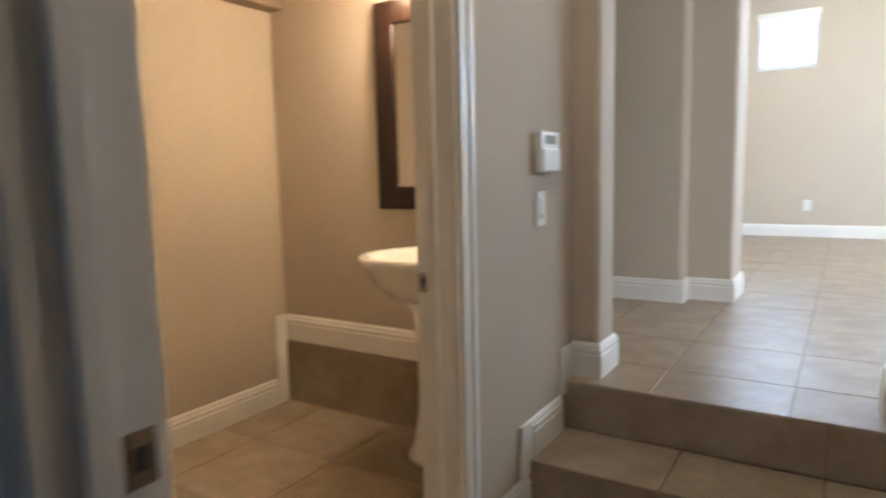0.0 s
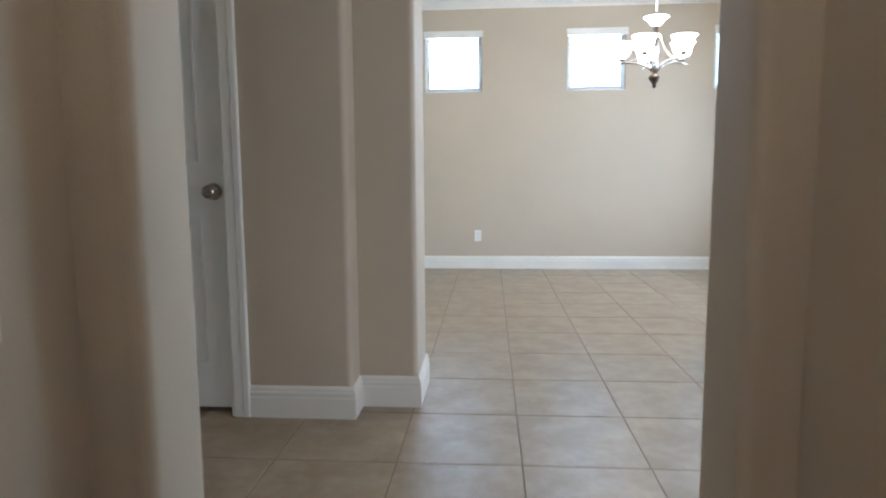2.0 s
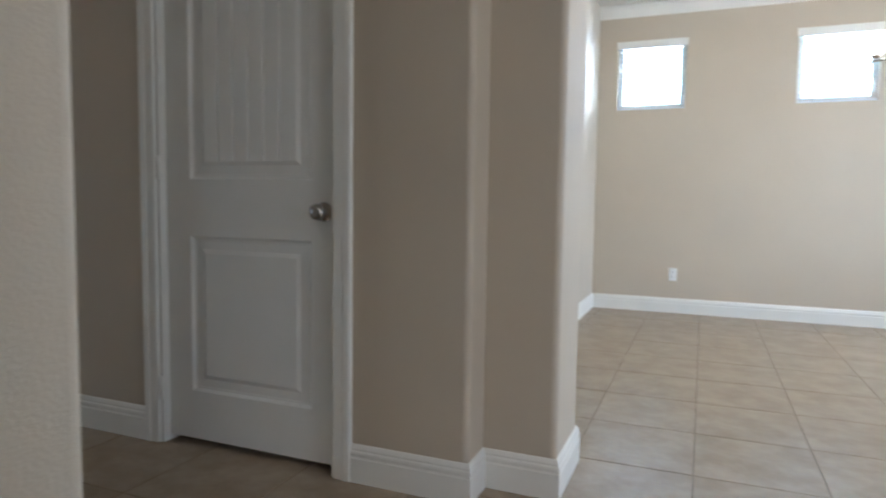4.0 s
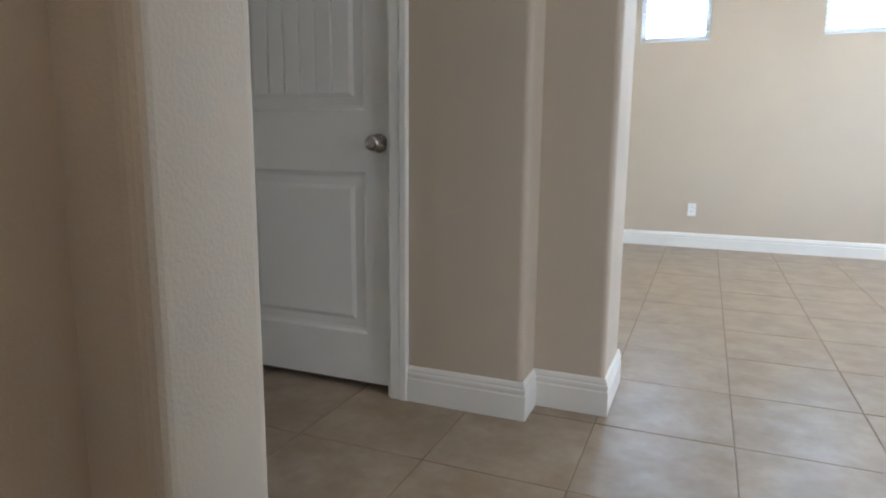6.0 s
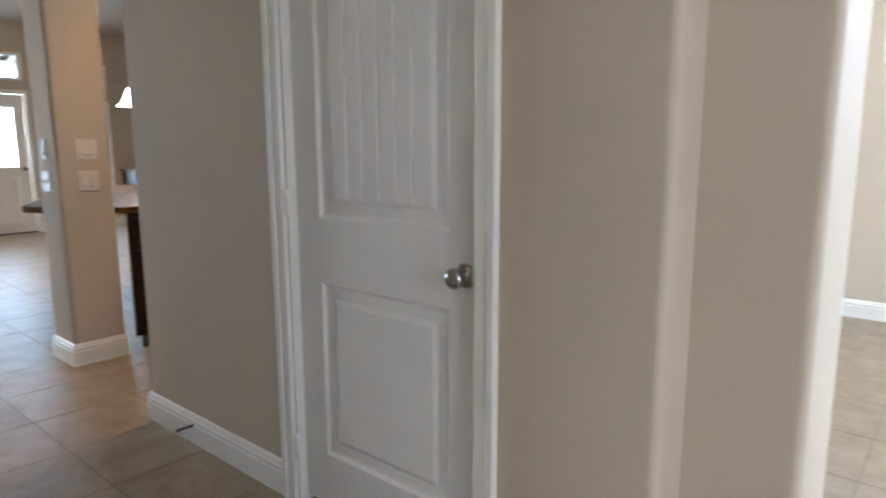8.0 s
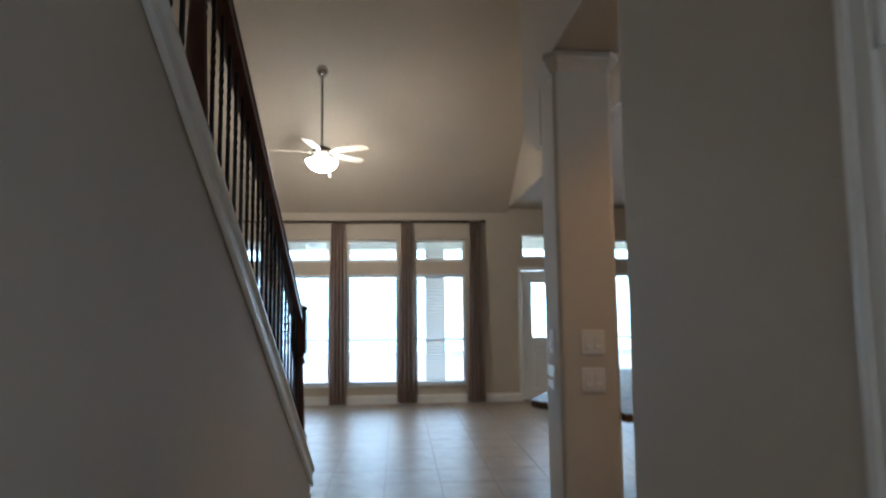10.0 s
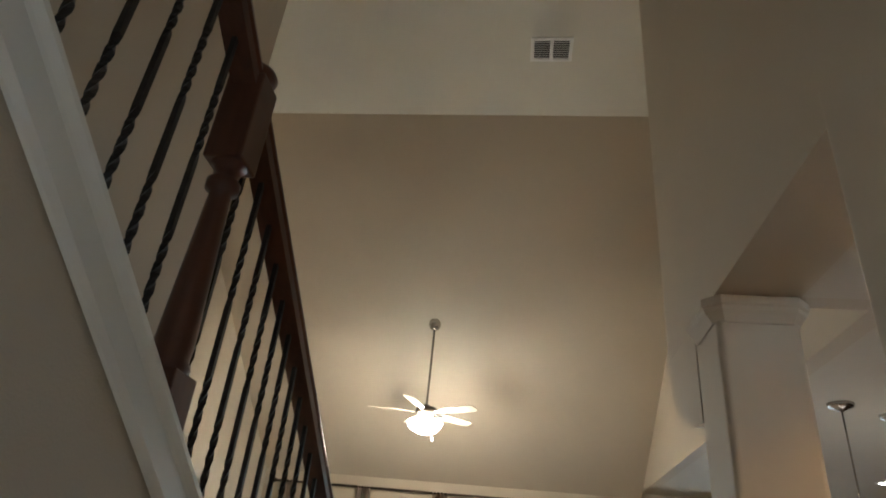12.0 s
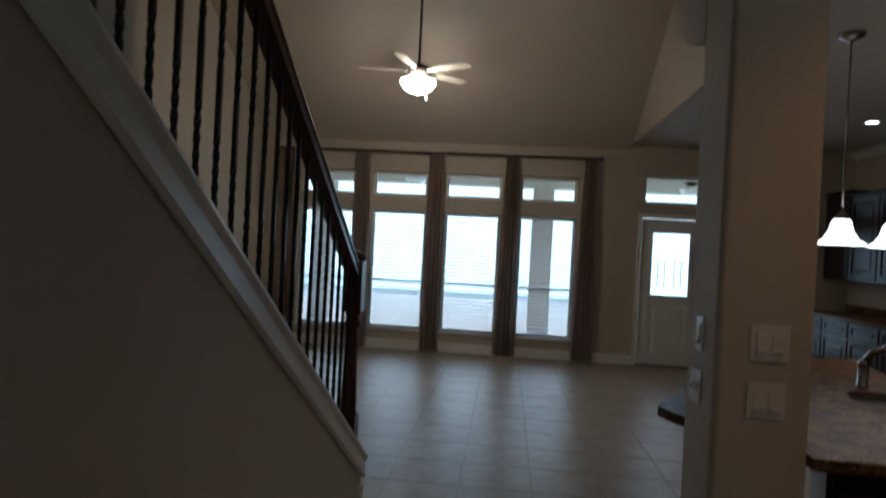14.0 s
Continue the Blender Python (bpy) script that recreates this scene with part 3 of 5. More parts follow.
def casing(parent, axis, at, lo, hi, z0, z1, face, width=0.068):
    """Door casing round an opening from lo to hi on a wall face; axis is the way the opening runs, face the side it stands out to."""
    t = 0.018 * face
    a, b = sorted((at, at + t))
    for s, e in ((lo - width, lo), (hi, hi + width)):
        for off, w0, w1 in ((0, 0.0, 1.0), (0.005 * face, 0.55, 1.0)):
            u0, u1 = (s + (e - s) * (0 if e == lo else 1 - w1), s + (e - s) * (w1 if e == lo else 1)) if off == 0 else ((s + 0.002, s + 0.028) if e == lo else (e - 0.028, e - 0.002))
            c, d = sorted((at + (0.004 * face if off else 0), at + t + off))
            dims = (u0, u1, c, d, z0, z1 + width - (0.002 if off else 0)) if axis == "x" else (c, d, u0, u1, z0, z1 + width - (0.002 if off else 0))
            put("casing", dims, M_TRIM, parent, bevel=0.004)
    dims = (lo, hi, a, b, z1, z1 + width) if axis == "x" else (a, b, lo, hi, z1, z1 + width)
    put("casing", dims, M_TRIM, parent, bevel=0.004)


def rect_ring(bm, o, i):
    """Quads between two rectangles given as (x0, x1, z0, z1, y)."""
    def c(r):
        return [bm.verts.new((r[0], r[4], r[2])), bm.verts.new((r[1], r[4], r[2])), bm.verts.new((r[1], r[4], r[3])), bm.verts.new((r[0], r[4], r[3]))]
    a, b = c(o), c(i)
    for k in range(4):
        bm.faces.new((a[k], a[(k + 1) % 4], b[(k + 1) % 4], b[k]))


def shrink(r, d, y):
    return (r[0] + d, r[1] - d, r[2] + d, r[3] - d, y)


def panel_leaf(bm, x0, x1, z0, z1, y, depth, panels, planks=()):
    """A moulded door leaf whose front looks to -y; panels are (x0, x1, z0, z1), those numbered in planks are grooved."""
    zs = [z0] + [v for p in panels for v in (p[2], p[3])] + [z1]
    px0, px1 = panels[0][0], panels[0][1]

    def quad(a, b, c, d, yy=y):
        bm.faces.new([bm.verts.new((a, yy, c)), bm.verts.new((b, yy, c)), bm.verts.new((b, yy, d)), bm.verts.new((a, yy, d))])
    quad(x0, px0, z0, z1)
    quad(px1, x1, z0, z1)
    for a, b in zip(zs[0::2], zs[1::2]):
        quad(px0, px1, a, b)
    for k, p in enumerate(panels):
        r0 = (*p, y)
        r1 = shrink(r0, 0.010, y + 0.010)
        r2 = shrink(r0, 0.020, y + 0.012)
        r3 = shrink(r0, 0.050, y + 0.011)
        r4 = shrink(r0, 0.066, y + 0.004)
        for a, b in ((r0, r1), (r1, r2), (r2, r3), (r3, r4)):
            rect_ring(bm, a, b)
        if k in planks:
            n = 6
            w = (r4[1] - r4[0]) / n
            for q in range(n):
                a, b = r4[0] + q * w, r4[0] + (q + 1) * w
                g = 0.005
                quad(a + (g if q else 0), b - (g if q < n - 1 else 0), r4[2], r4[3], r4[4])
                if q < n - 1:
                    for u, v, yu, yv in ((b - g, b, r4[4], r4[4] + 0.006), (b, b + g, r4[4] + 0.006, r4[4])):
                        bm.faces.new([bm.verts.new((u, yu, r4[2])), bm.verts.new((v, yv, r4[2])), bm.verts.new((v, yv, r4[3])), bm.verts.new((u, yu, r4[3]))])
        else:
            quad(r4[0], r4[1], r4[2], r4[3], r4[4])
    yb = y + depth
    quad(x0, x1, z0, z1, yb)
    for a, b, c, d in ((x0, x0, z0, z1), (x1, x1, z0, z1)):
        bm.faces.new([bm.verts.new((a, y, c)), bm.verts.new((a, yb, c)), bm.verts.new((a, yb, d)), bm.verts.new((a, y, d))])
    for z in (z0, z1):
        bm.faces.new([bm.verts.new((x0, y, z)), bm.verts.new((x1, y, z)), bm.verts.new((x1, yb, z)), bm.verts.new((x0, yb, z))])
    bmesh.ops.remove_doubles(bm, verts=bm.verts, dist=0.0002)


# ---- closet door ----
d1 = thing("door_1", (-1.69, CY, 0), "closed white two-panel closet door with a nickel knob", "door", kind="structure")
bm = bmesh.new()
panel_leaf(bm, -2.072, -1.3085, 0.026, 2.034, CY + 0.028, 0.036, [(-1.955, -1.408, 0.215, 0.82), (-1.955, -1.408, 1.035, 1.90)], planks=(1,))
leaf = putm("leaf", bm, M_DOOR, d1, "white moulded leaf with a plank-grooved upper panel")
casing(d1, "x", CY, -2.088, -1.29, 0, 2.05, -1)
for a, b in ((-2.088, -2.074), (-1.304, -1.29)):
    put("jamb", (a, b, CY - 0.004, CY + 0.13, 0, 2.05), M_TRIM, d1)
put("head_jamb", (-2.074, -1.304, CY - 0.004, CY + 0.13, 2.037, 2.05), M_TRIM, d1)
bm = bmesh.new()
KM = Matrix.Translation((-1.350, CY + 0.027, 0.922)) @ Matrix.Rotation(radians(90), 4, "X")
lathe(bm, [(0, 0), (0.033, 0), (0.034, 0.004), (0.028, 0.010), (0.014, 0.014), (0.011, 0.028), (0.016, 0.034), (0.026, 0.040), (0.0285, 0.050), (0.026, 0.060), (0.016, 0.067), (0, 0.069)], 24, KM)
putm("knob", bm, M_NICKEL, d1, "round satin nickel knob")
for z in (0.22, 1.08, 1.84):
    bm = bmesh.new()
    tube(bm, [(-2.076, CY - 0.008, z - 0.045), (-2.076, CY - 0.008, z + 0.045)], 0.009, 10)
    putm("hinge", bm, M_TRIM, d1, "white painted hinge")
put("latch_plate", (-1.3035, -1.300, CY + 0.02, CY + 0.05, 0.90, 0.945), M_NICKEL, d1)
boxed("closet_dark_back", (-2.2, -1.2, CY + 0.45, CY + 0.46, 0, 2.2), M_WALL)
structure(bpy.data.objects["closet_dark_back"], "plain wall inside the closet", "wall")

# door stop on the baseboard
ds = thing("door_stop", (-2.80, CY - 0.016, 0.075), "bronze spring door stop screwed into the baseboard", "door stop")
bm = bmesh.new()
tube(bm, [(-2.80, CY - 0.012, 0.085), (-2.80, CY - 0.075, 0.085)], [0.006, 0.005], 8)
putm("spring", bm, M_BRONZE, ds)
bm = bmesh.new()
tube(bm, [(-2.80, CY - 0.075, 0.085), (-2.80, CY - 0.088, 0.085)], 0.008, 10)
putm("tip", bm, M_SLOT, ds, "dark rubber tip")
ds = thing("door_stop", (SX, SY, 0.3), "small dark rubber bumper on the stair wall end", "door stop")
bm = bmesh.new()
lathe(bm, [(0, 0), (0.022, 0), (0.024, 0.01), (0.02, 0.03), (0, 0.034)], 16, Matrix.Translation((SX + 0.05, SY + 0.016, 0.085)) @ Matrix.Rotation(radians(-90), 4, "X"))
putm("bumper", bm, M_BRONZE, ds)

# ---- powder room doorway and utility doorway ----
d2 = thing("door_2", (-0.94, 1.12, LOW), "white painted powder room door frame with a strike plate", "door frame", kind="structure")
put("jamb", (-1.004, -0.876, 1.485, 1.499, LOW, 1.72), M_TRIM, d2)
put("stop", (-0.955, -0.935, 1.474, 1.486, LOW, 1.71), M_TRIM, d2, bevel=0.002)
put("jamb", (-1.004, -0.876, 0.501, 0.515, LOW, 1.72), M_TRIM, d2)
casing(d2, "y", -0.88, 0.505, 1.495, LOW, 1.71, 1)
put("strike_plate", (-1.000, -0.970, 1.4835, 1.486, 0.455, 0.512), M_NICKEL, d2, "satin nickel strike plate")
put("strike_hole", (-0.992, -0.979, 1.482, 1.4845, 0.472, 0.496), M_SLOT, d2)
d3 = thing("door_3", (-0.2, 0.39, LOW), "white painted utility door frame with a strike plate", "door frame", kind="structure")
put("jamb", (-0.636, -0.616, 0.32, 0.456, LOW, 1.72), M_TRIM, d3)
put("jamb", (0.256, 0.274, 0.32, 0.456, LOW, 1.72), M_TRIM, d3)
put("stop", (-0.617, -0.604, 0.365, 0.395, LOW, 1.71), M_TRIM, d3, bevel=0.002)
casing(d3, "x", 0.33, -0.63, 0.27, LOW, 1.71, -1)
put("strike_plate", (-0.6165, -0.614, 0.405, 0.440, 0.465, 0.525), M_NICKEL, d3, "satin nickel strike plate")
put("strike_hole", (-0.6145, -0.6125, 0.415, 0.430, 0.482, 0.508), M_SLOT, d3)

# ---- ceiling downlights, with an added one in the entry ----
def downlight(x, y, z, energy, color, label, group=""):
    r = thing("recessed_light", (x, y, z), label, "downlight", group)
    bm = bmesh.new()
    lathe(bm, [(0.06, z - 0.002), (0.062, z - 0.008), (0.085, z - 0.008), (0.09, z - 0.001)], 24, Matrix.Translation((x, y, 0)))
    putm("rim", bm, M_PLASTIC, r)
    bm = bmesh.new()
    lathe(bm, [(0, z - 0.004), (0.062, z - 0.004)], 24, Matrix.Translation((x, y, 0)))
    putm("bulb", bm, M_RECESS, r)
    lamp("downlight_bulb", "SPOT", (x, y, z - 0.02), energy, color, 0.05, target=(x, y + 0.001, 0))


# unseen fill downlight, added to brighten the entry wall and steps
downlight(-0.12, 1.45, CEIL, 17, BULB, "added unseen ceiling downlight over the entry steps")

# ---- entry wall keypad and switches ----
kp = thing("alarm_keypad", (-0.88, 2.06, 0.84), "white plastic alarm keypad with a grey display on the wall", "keypad")
put("body", (-0.879, -0.853, 1.985, 2.137, 0.775, 0.908), M_PLASTIC, kp, bevel=0.006)
put("flap", (-0.854, -0.847, 1.989, 2.133, 0.780, 0.853), M_PLASTIC, kp, "white hinged flap over the keys", bevel=0.003)
put("display", (-0.8535, -0.8515, 2.020, 2.105, 0.868, 0.896), M_LCD, kp, "grey green display")


def switch_plate(m, gangs, label, group="", material=None):
    """A wall plate that looks along +x before the pose m; gangs lists 'rocker', 'toggle' or 'outlet'."""
    material = material or M_PLASTIC
    w = 0.070 + 0.046 * (len(gangs) - 1)
    sw = thing("light_switch" if gangs[0] != "outlet" else "wall_outlet", m, label, "switch" if gangs[0] != "outlet" else "outlet", group)
    bm = bmesh.new()
    box(bm, 0, 0.006, -w / 2, w / 2, -0.0575, 0.0575, 0.003)
    part("plate", bm, material, sw)
    for k, g in enumerate(gangs):
        y = (k - (len(gangs) - 1) / 2) * 0.046
        bm = bmesh.new()
        if g == "toggle":
            box(bm, 0.006, 0.009, y - 0.008, y + 0.008, -0.014, 0.014, 0.001)
            box(bm, 0.008, 0.020, y - 0.004, y + 0.004, -0.012, 0.001, 0.002)
            part("toggle", bm, material, sw)
        elif g == "rocker":
            box(bm, 0.006, 0.010, y - 0.0165, y + 0.0165, -0.033, 0.033, 0.002)
            part("rocker", bm, material, sw)
            bm = bmesh.new()
            box(bm, 0.009, 0.017, y - 0.015, y + 0.015, -0.031, -0.018, 0.003)
            part("rocker_lip", bm, material, sw)
        else:
            for zz in (-0.02, 0.02):
                bm = bmesh.new()
                box(bm, 0.006, 0.009, y - 0.016, y + 0.016, zz - 0.014, zz + 0.014, 0.003)
                r = part("receptacle", bm, material, sw)
                bm = bmesh.new()
                box(bm, 0.0088, 0.0096, y - 0.008, y - 0.005, zz - 0.004, zz + 0.006)
                box(bm, 0.0088, 0.0096, y + 0.005, y + 0.008, zz - 0.004, zz + 0.006)
                part("slots", bm, M_SLOT, r)
    return sw


def facing(x, y, z, yaw):
    return pose(x, y, z, 0, 0, yaw)


switch_plate(facing(-0.88, 2.032, 0.655, 0), ["rocker"], "single white rocker switch under the keypad")
switch_plate(facing(PX1, 4.07, 1.252, 0), ["rocker", "rocker"], "double almond switch plate on the tan pillar", "switches on the pillar", M_ALMOND)
switch_plate(facing(PX1, 4.067, 1.072, 0), ["rocker", "rocker"], "double almond switch plate on the tan pillar", "switches on the pillar", M_ALMOND)
switch_plate(facing(-4.41, PY0, 1.252, -90), ["rocker"], "single almond switch plate on the tan pillar", "switches on the pillar", M_ALMOND)
switch_plate(facing(-4.43, PY0, 1.072, -90), ["toggle", "toggle"], "double almond switch plate on the tan pillar", "switches on the pillar", M_ALMOND)
switch_plate(facing(-0.372, 8.03, 0.346, -90), ["outlet"], "white duplex outlet low on the dining room wall", "dining room outlets")
switch_plate(facing(2.335, 8.03, 0.335, -90), ["outlet"], "white duplex outlet low on the dining room wall", "dining room outlets")

# ---- powder room fittings ----
sink = thing("pedestal_sink", (-1.37, 2.30, LOW), "white porcelain pedestal sink against the powder room wall", "sink")
bm = bmesh.new()
N = 28
prof = [(0.02, 0.02), (0.10, 0.012), (0.55, 0.05), (0.80, 0.11), (0.93, 0.165), (1.0, 0.185), (1.0, 0.205), (0.96, 0.212), (0.86, 0.205), (0.78, 0.17), (0.55, 0.10), (0.15, 0.07), (0.02, 0.07)]
rings = []
for s, z in prof:
    ring = []
    for k in range(N):
        w = 2 * math.pi * k / N
        x, y = math.cos(w) * 0.27 * s, math.sin(w) * 0.235 * s
        if y > 0:
            y = min(y * 1.25, 0.225)
        ring.append(bm.verts.new((-1.37 + x, 2.062 + y, 0.262 + z)))
    rings.append(ring)
for a, b in zip(rings, rings[1:]):
    for k in range(N):
        f = bm.faces.new((a[k], a[(k + 1) % N], b[(k + 1) % N], b[k]))
        f.smooth = True
bm.faces.new(rings[0])
bm.faces.new(list(reversed(rings[-1])))
putm("basin", bm, M_PORCELAIN, sink)
bm = bmesh.new()
lathe(bm, [(0, LOW), (0.12, LOW), (0.125, LOW + 0.02), (0.10, LOW + 0.06), (0.075, LOW + 0.20), (0.07, LOW + 0.45), (0.09, 0.24), (0.12, 0.285), (0, 0.285)], 20, Matrix.Translation((-1.37, 2.12, 0)))
putm("pedestal", bm, M_PORCELAIN, sink)
bm = bmesh.new()
tube(bm, [(-1.37, 2.23, 0.46), (-1.37, 2.23, 0.56), (-1.37, 2.20, 0.59), (-1.37, 2.13, 0.585), (-1.37, 2.12, 0.565)], 0.011, 10)
putm("faucet", bm, M_NICKEL, sink, "satin nickel faucet")
mir = thing("wall_mirror", (-1.45, 2.30, 0.62), "mirror in a wide dark wood frame over the sink", "mirror")
mx0, mx1, mz0, mz1 = -1.745, -1.14, 0.63, 1.50
for dims in ((mx0, mx0 + 0.098, 2.262, 2.299, mz0, mz1), (mx1 - 0.098, mx1, 2.262, 2.299, mz0, mz1), (mx0 + 0.075, mx1 - 0.098, 2.262, 2.299, mz0, mz0 + 0.098), (mx0 + 0.075, mx1 - 0.098, 2.262, 2.299, mz1 - 0.098, mz1)):
    put("frame_side", dims, M_FRAME, mir, bevel=0.01)
put("mirror_pane", (mx0 + 0.07, mx1 - 0.07, 2.276, 2.290, mz0 + 0.07, mz1 - 0.07), M_MIRROR, mir, "silver mirror glass")
vl = thing("vanity_light", (-1.45, 2.30, 1.60), "nickel vanity light with warm frosted shades over the mirror", "wall lamp")
put("backplate", (-1.68, -1.22, 2.275, 2.299, 1.62, 1.69), M_NICKEL, vl, bevel=0.006)
for x in (-1.60, -1.45, -1.30):
    bm = bmesh.new()
    tube(bm, [(x, 2.28, 1.655), (x, 2.20, 1.65), (x, 2.19, 1.62)], 0.009, 8)
    putm("arm", bm, M_NICKEL, vl)
    bm = bmesh.new()
    lathe(bm, [(0.024, 1.57), (0.034, 1.55), (0.046, 1.50), (0.060, 1.465), (0.056, 1.465), (0.042, 1.50), (0.030, 1.545), (0.020, 1.565)], 18, Matrix.Translation((x, 2.19, 0.05)))
    putm("shade", bm, M_POWLIGHT, vl, "lit frosted glass shade")
lamp("vanity_bulb", "POINT", (-1.45, 2.13, 1.48), 6.3, WARM, 0.06)

# ---- dining room windows and chandelier ----


def plain_window(index, m, w, h, label, group, slats=0, tilt=18, rail=True, valance=False):
    """A window looking along -y before the pose m, from its lower left corner; the room is on the -y side."""
    win = tagged(thing("window_%d" % index, m, label, "window", group), kind="structure")
    f = 0.045

    def p(name, dims, material, parent=win, label="", bevel=0.0):
        bm = bmesh.new()
        box(bm, *dims, bevel=bevel)
        return part(name, bm, material, parent, label)
    p("window_frame", (0, f, 0.06, 0.12, 0, h), M_TRIM, bevel=0.004)
    p("window_frame", (w - f, w, 0.06, 0.12, 0, h), M_TRIM, bevel=0.004)
    p("window_frame", (f, w - f, 0.06, 0.12, 0, f), M_TRIM, bevel=0.004)
    p("window_frame", (f, w - f, 0.06, 0.12, h - f, h), M_TRIM, bevel=0.004)
    if rail and h > 1:
        p("meeting_rail", (f, w - f, 0.065, 0.115, 0.405 * h - 0.02, 0.405 * h + 0.02), M_TRIM, bevel=0.004)
        halves = ((f, 0.405 * h - 0.02), (0.405 * h + 0.02, h - f))
    else:
        halves = ((f, h - f),)
    for a, b in halves:
        g = p("pane", (f, w - f, 0.088, 0.092, a, b), M_GLASS)
        g.visible_shadow = False
    if valance:
        p("blind_valance", (-0.012, w + 0.012, -0.018, -0.002, h - 0.062, h + 0.006), M_TRIM, label="white blind valance", bevel=0.004)
    if slats:
        p("blind_headrail", (0.004, w - 0.004, 0.004, 0.055, h - 0.055, h - 0.002), M_BLIND, bevel=0.004)
        bm = bmesh.new()
        box(bm, 0.006, w - 0.006, -0.024, 0.024, -0.0014, 0.0014)
        me = bpy.data.meshes.new("blind_slat")
        bm.to_mesh(me)
        bm.free()
        me.materials.append(M_BLIND)
        for k in range(slats):
            s = new("blind_slat", me)
            s.parent = win
            s.matrix_local = pose(0, 0.03, 0.02 + (h - 0.09) * (k + 0.5) / slats, tilt)
        p("blind_bottom_rail", (0.006, w - 0.006, 0.008, 0.052, 0.002, 0.018), M_BLIND, bevel=0.003)
        for x in (0.12 * w + 0.03, 0.88 * w - 0.03):
            bm = bmesh.new()
            tube(bm, [(x, 0.006, 0.01), (x, 0.006, h - 0.05)], 0.0012, 5)
            part("blind_cord", bm, M_BLIND, win)
    return win


nwin = 0
for d in DIN_X:
    nwin += 1
    plain_window(nwin, pose(d, 8.03, 1.82), 0.58, 0.60, "small high window with an open white blind and valance", "dining room windows", slats=12, tilt=6, valance=True)

ch = thing("chandelier", (0.94, 6.2, CEIL), "brushed nickel chandelier with five lit frosted bowl shades", "chandelier")
cx, cy = 0.94, 6.2
bm = bmesh.new()
lathe(bm, [(0, CEIL), (0.065, CEIL), (0.06, CEIL - 0.02), (0.02, CEIL - 0.035), (0, CEIL - 0.035)], 20, Matrix.Translation((cx, cy, 0)))
putm("canopy", bm, M_NICKEL, ch)
bm = bmesh.new()
tube(bm, [(cx, cy, CEIL - 0.03), (cx, cy, 2.10)], 0.006, 8)
putm("stem", bm, M_NICKEL, ch)
bm = bmesh.new()
lathe(bm, [(0, 2.13), (0.02, 2.12), (0.02, 2.105), (0.016, 2.085), (0.016, 2.06), (0.02, 2.045), (0.016, 1.98), (0.022, 1.93), (0.018, 1.80), (0.026, 1.74), (0.022, 1.70), (0, 1.70)], 20, Matrix.Translation((cx, cy, 0)))
putm("column", bm, M_NICKEL, ch)
bm = bmesh.new()
lathe(bm, [(0.016, 2.03), (0.035, 2.04), (0.05, 2.06), (0.075, 2.085), (0.088, 2.09), (0.084, 2.092), (0.07, 2.09), (0.045, 2.065), (0.016, 2.04)], 20, Matrix.Translation((cx, cy, 0)))
putm("top_shade", bm, M_CHAND, ch, "small lit glass bowl at the top")
bm = bmesh.new()
lathe(bm, [(0, 1.70), (0.035, 1.69), (0.045, 1.665), (0.03, 1.645), (0.016, 1.625), (0.014, 1.605), (0, 1.59)], 18, Matrix.Translation((cx, cy, 0)))
putm("finial", bm, M_BRONZE, ch)
for k in range(5):
    w = 2 * math.pi * (k + 0.3) / 5
    c, s = math.cos(w), math.sin(w)
    bm = bmesh.new()
    tube(bm, [(cx + c * r, cy + s * r, z) for r, z in ((0.018, 1.71), (0.045, 1.745), (0.10, 1.775), (0.17, 1.785), (0.22, 1.785), (0.28, 1.775))], [0.007, 0.008, 0.008, 0.007, 0.006, 0.004], 8)
    putm("arm", bm, M_NICKEL, ch)
    bm = bmesh.new()
    tube(bm, [(cx + c * r, cy + s * r, z) for r, z in ((0.018, 1.98), (0.05, 1.93), (0.09, 1.85), (0.14, 1.80), (0.19, 1.788))], 0.005, 8)
    putm("upper_arm", bm, M_NICKEL, ch)
    bm = bmesh.new()
    lathe(bm, [(0, 1.80), (0.022, 1.80), (0.028, 1.815), (0.012, 1.822), (0, 1.822)], 14, Matrix.Translation((cx + c * 0.23, cy + s * 0.23, 0)))
    putm("cup", bm, M_NICKEL, ch)
    bm = bmesh.new()
    lathe(bm, [(0.020, 1.822), (0.045, 1.835), (0.060, 1.86), (0.070, 1.905), (0.088, 1.925), (0.084, 1.925), (0.066, 1.903), (0.055, 1.864), (0.040, 1.842), (0.016, 1.828)], 22, Matrix.Translation((cx + c * 0.23, cy + s * 0.23, 0)))
    putm("shade", bm, M_CHAND, ch, "lit white frosted glass bowl")
lamp("chandelier_light", "POINT", (cx, cy, 2.02), 14, BULB, 0.12)

# ---- stair ----
stair = thing("staircase", (-3.2, 1.95, 0), "straight carpeted stair behind the low wall", "stairs", kind="structure")
for k in range(14):
    x = SX + 0.02 + 0.2825 * k
    put("step", (x, x + 0.30, 1.425, SY - 0.125, max(0, 0.185 * k - 0.1), 0.185 * (k + 1)), M_TREAD, stair, bevel=0.012)


def sweep(name, profile, x0, x1, material, parent=None):
    """A bar of the (y, dz) profile that rises along the stair's slope."""
    bm = bmesh.new()
    rings = [[bm.verts.new((x, y, cap_z(x) + dz)) for y, dz in profile] for x in (x0, x1)]
    n = len(profile)
    for k in range(n):
        bm.faces.new((rings[0][k], rings[0][(k + 1) % n], rings[1][(k + 1) % n], rings[1][k]))
    bm.faces.new(rings[0])
    bm.faces.new(list(reversed(rings[1])))
    ob = part(name, bm, material, parent)
    return local(ob) if parent else ob


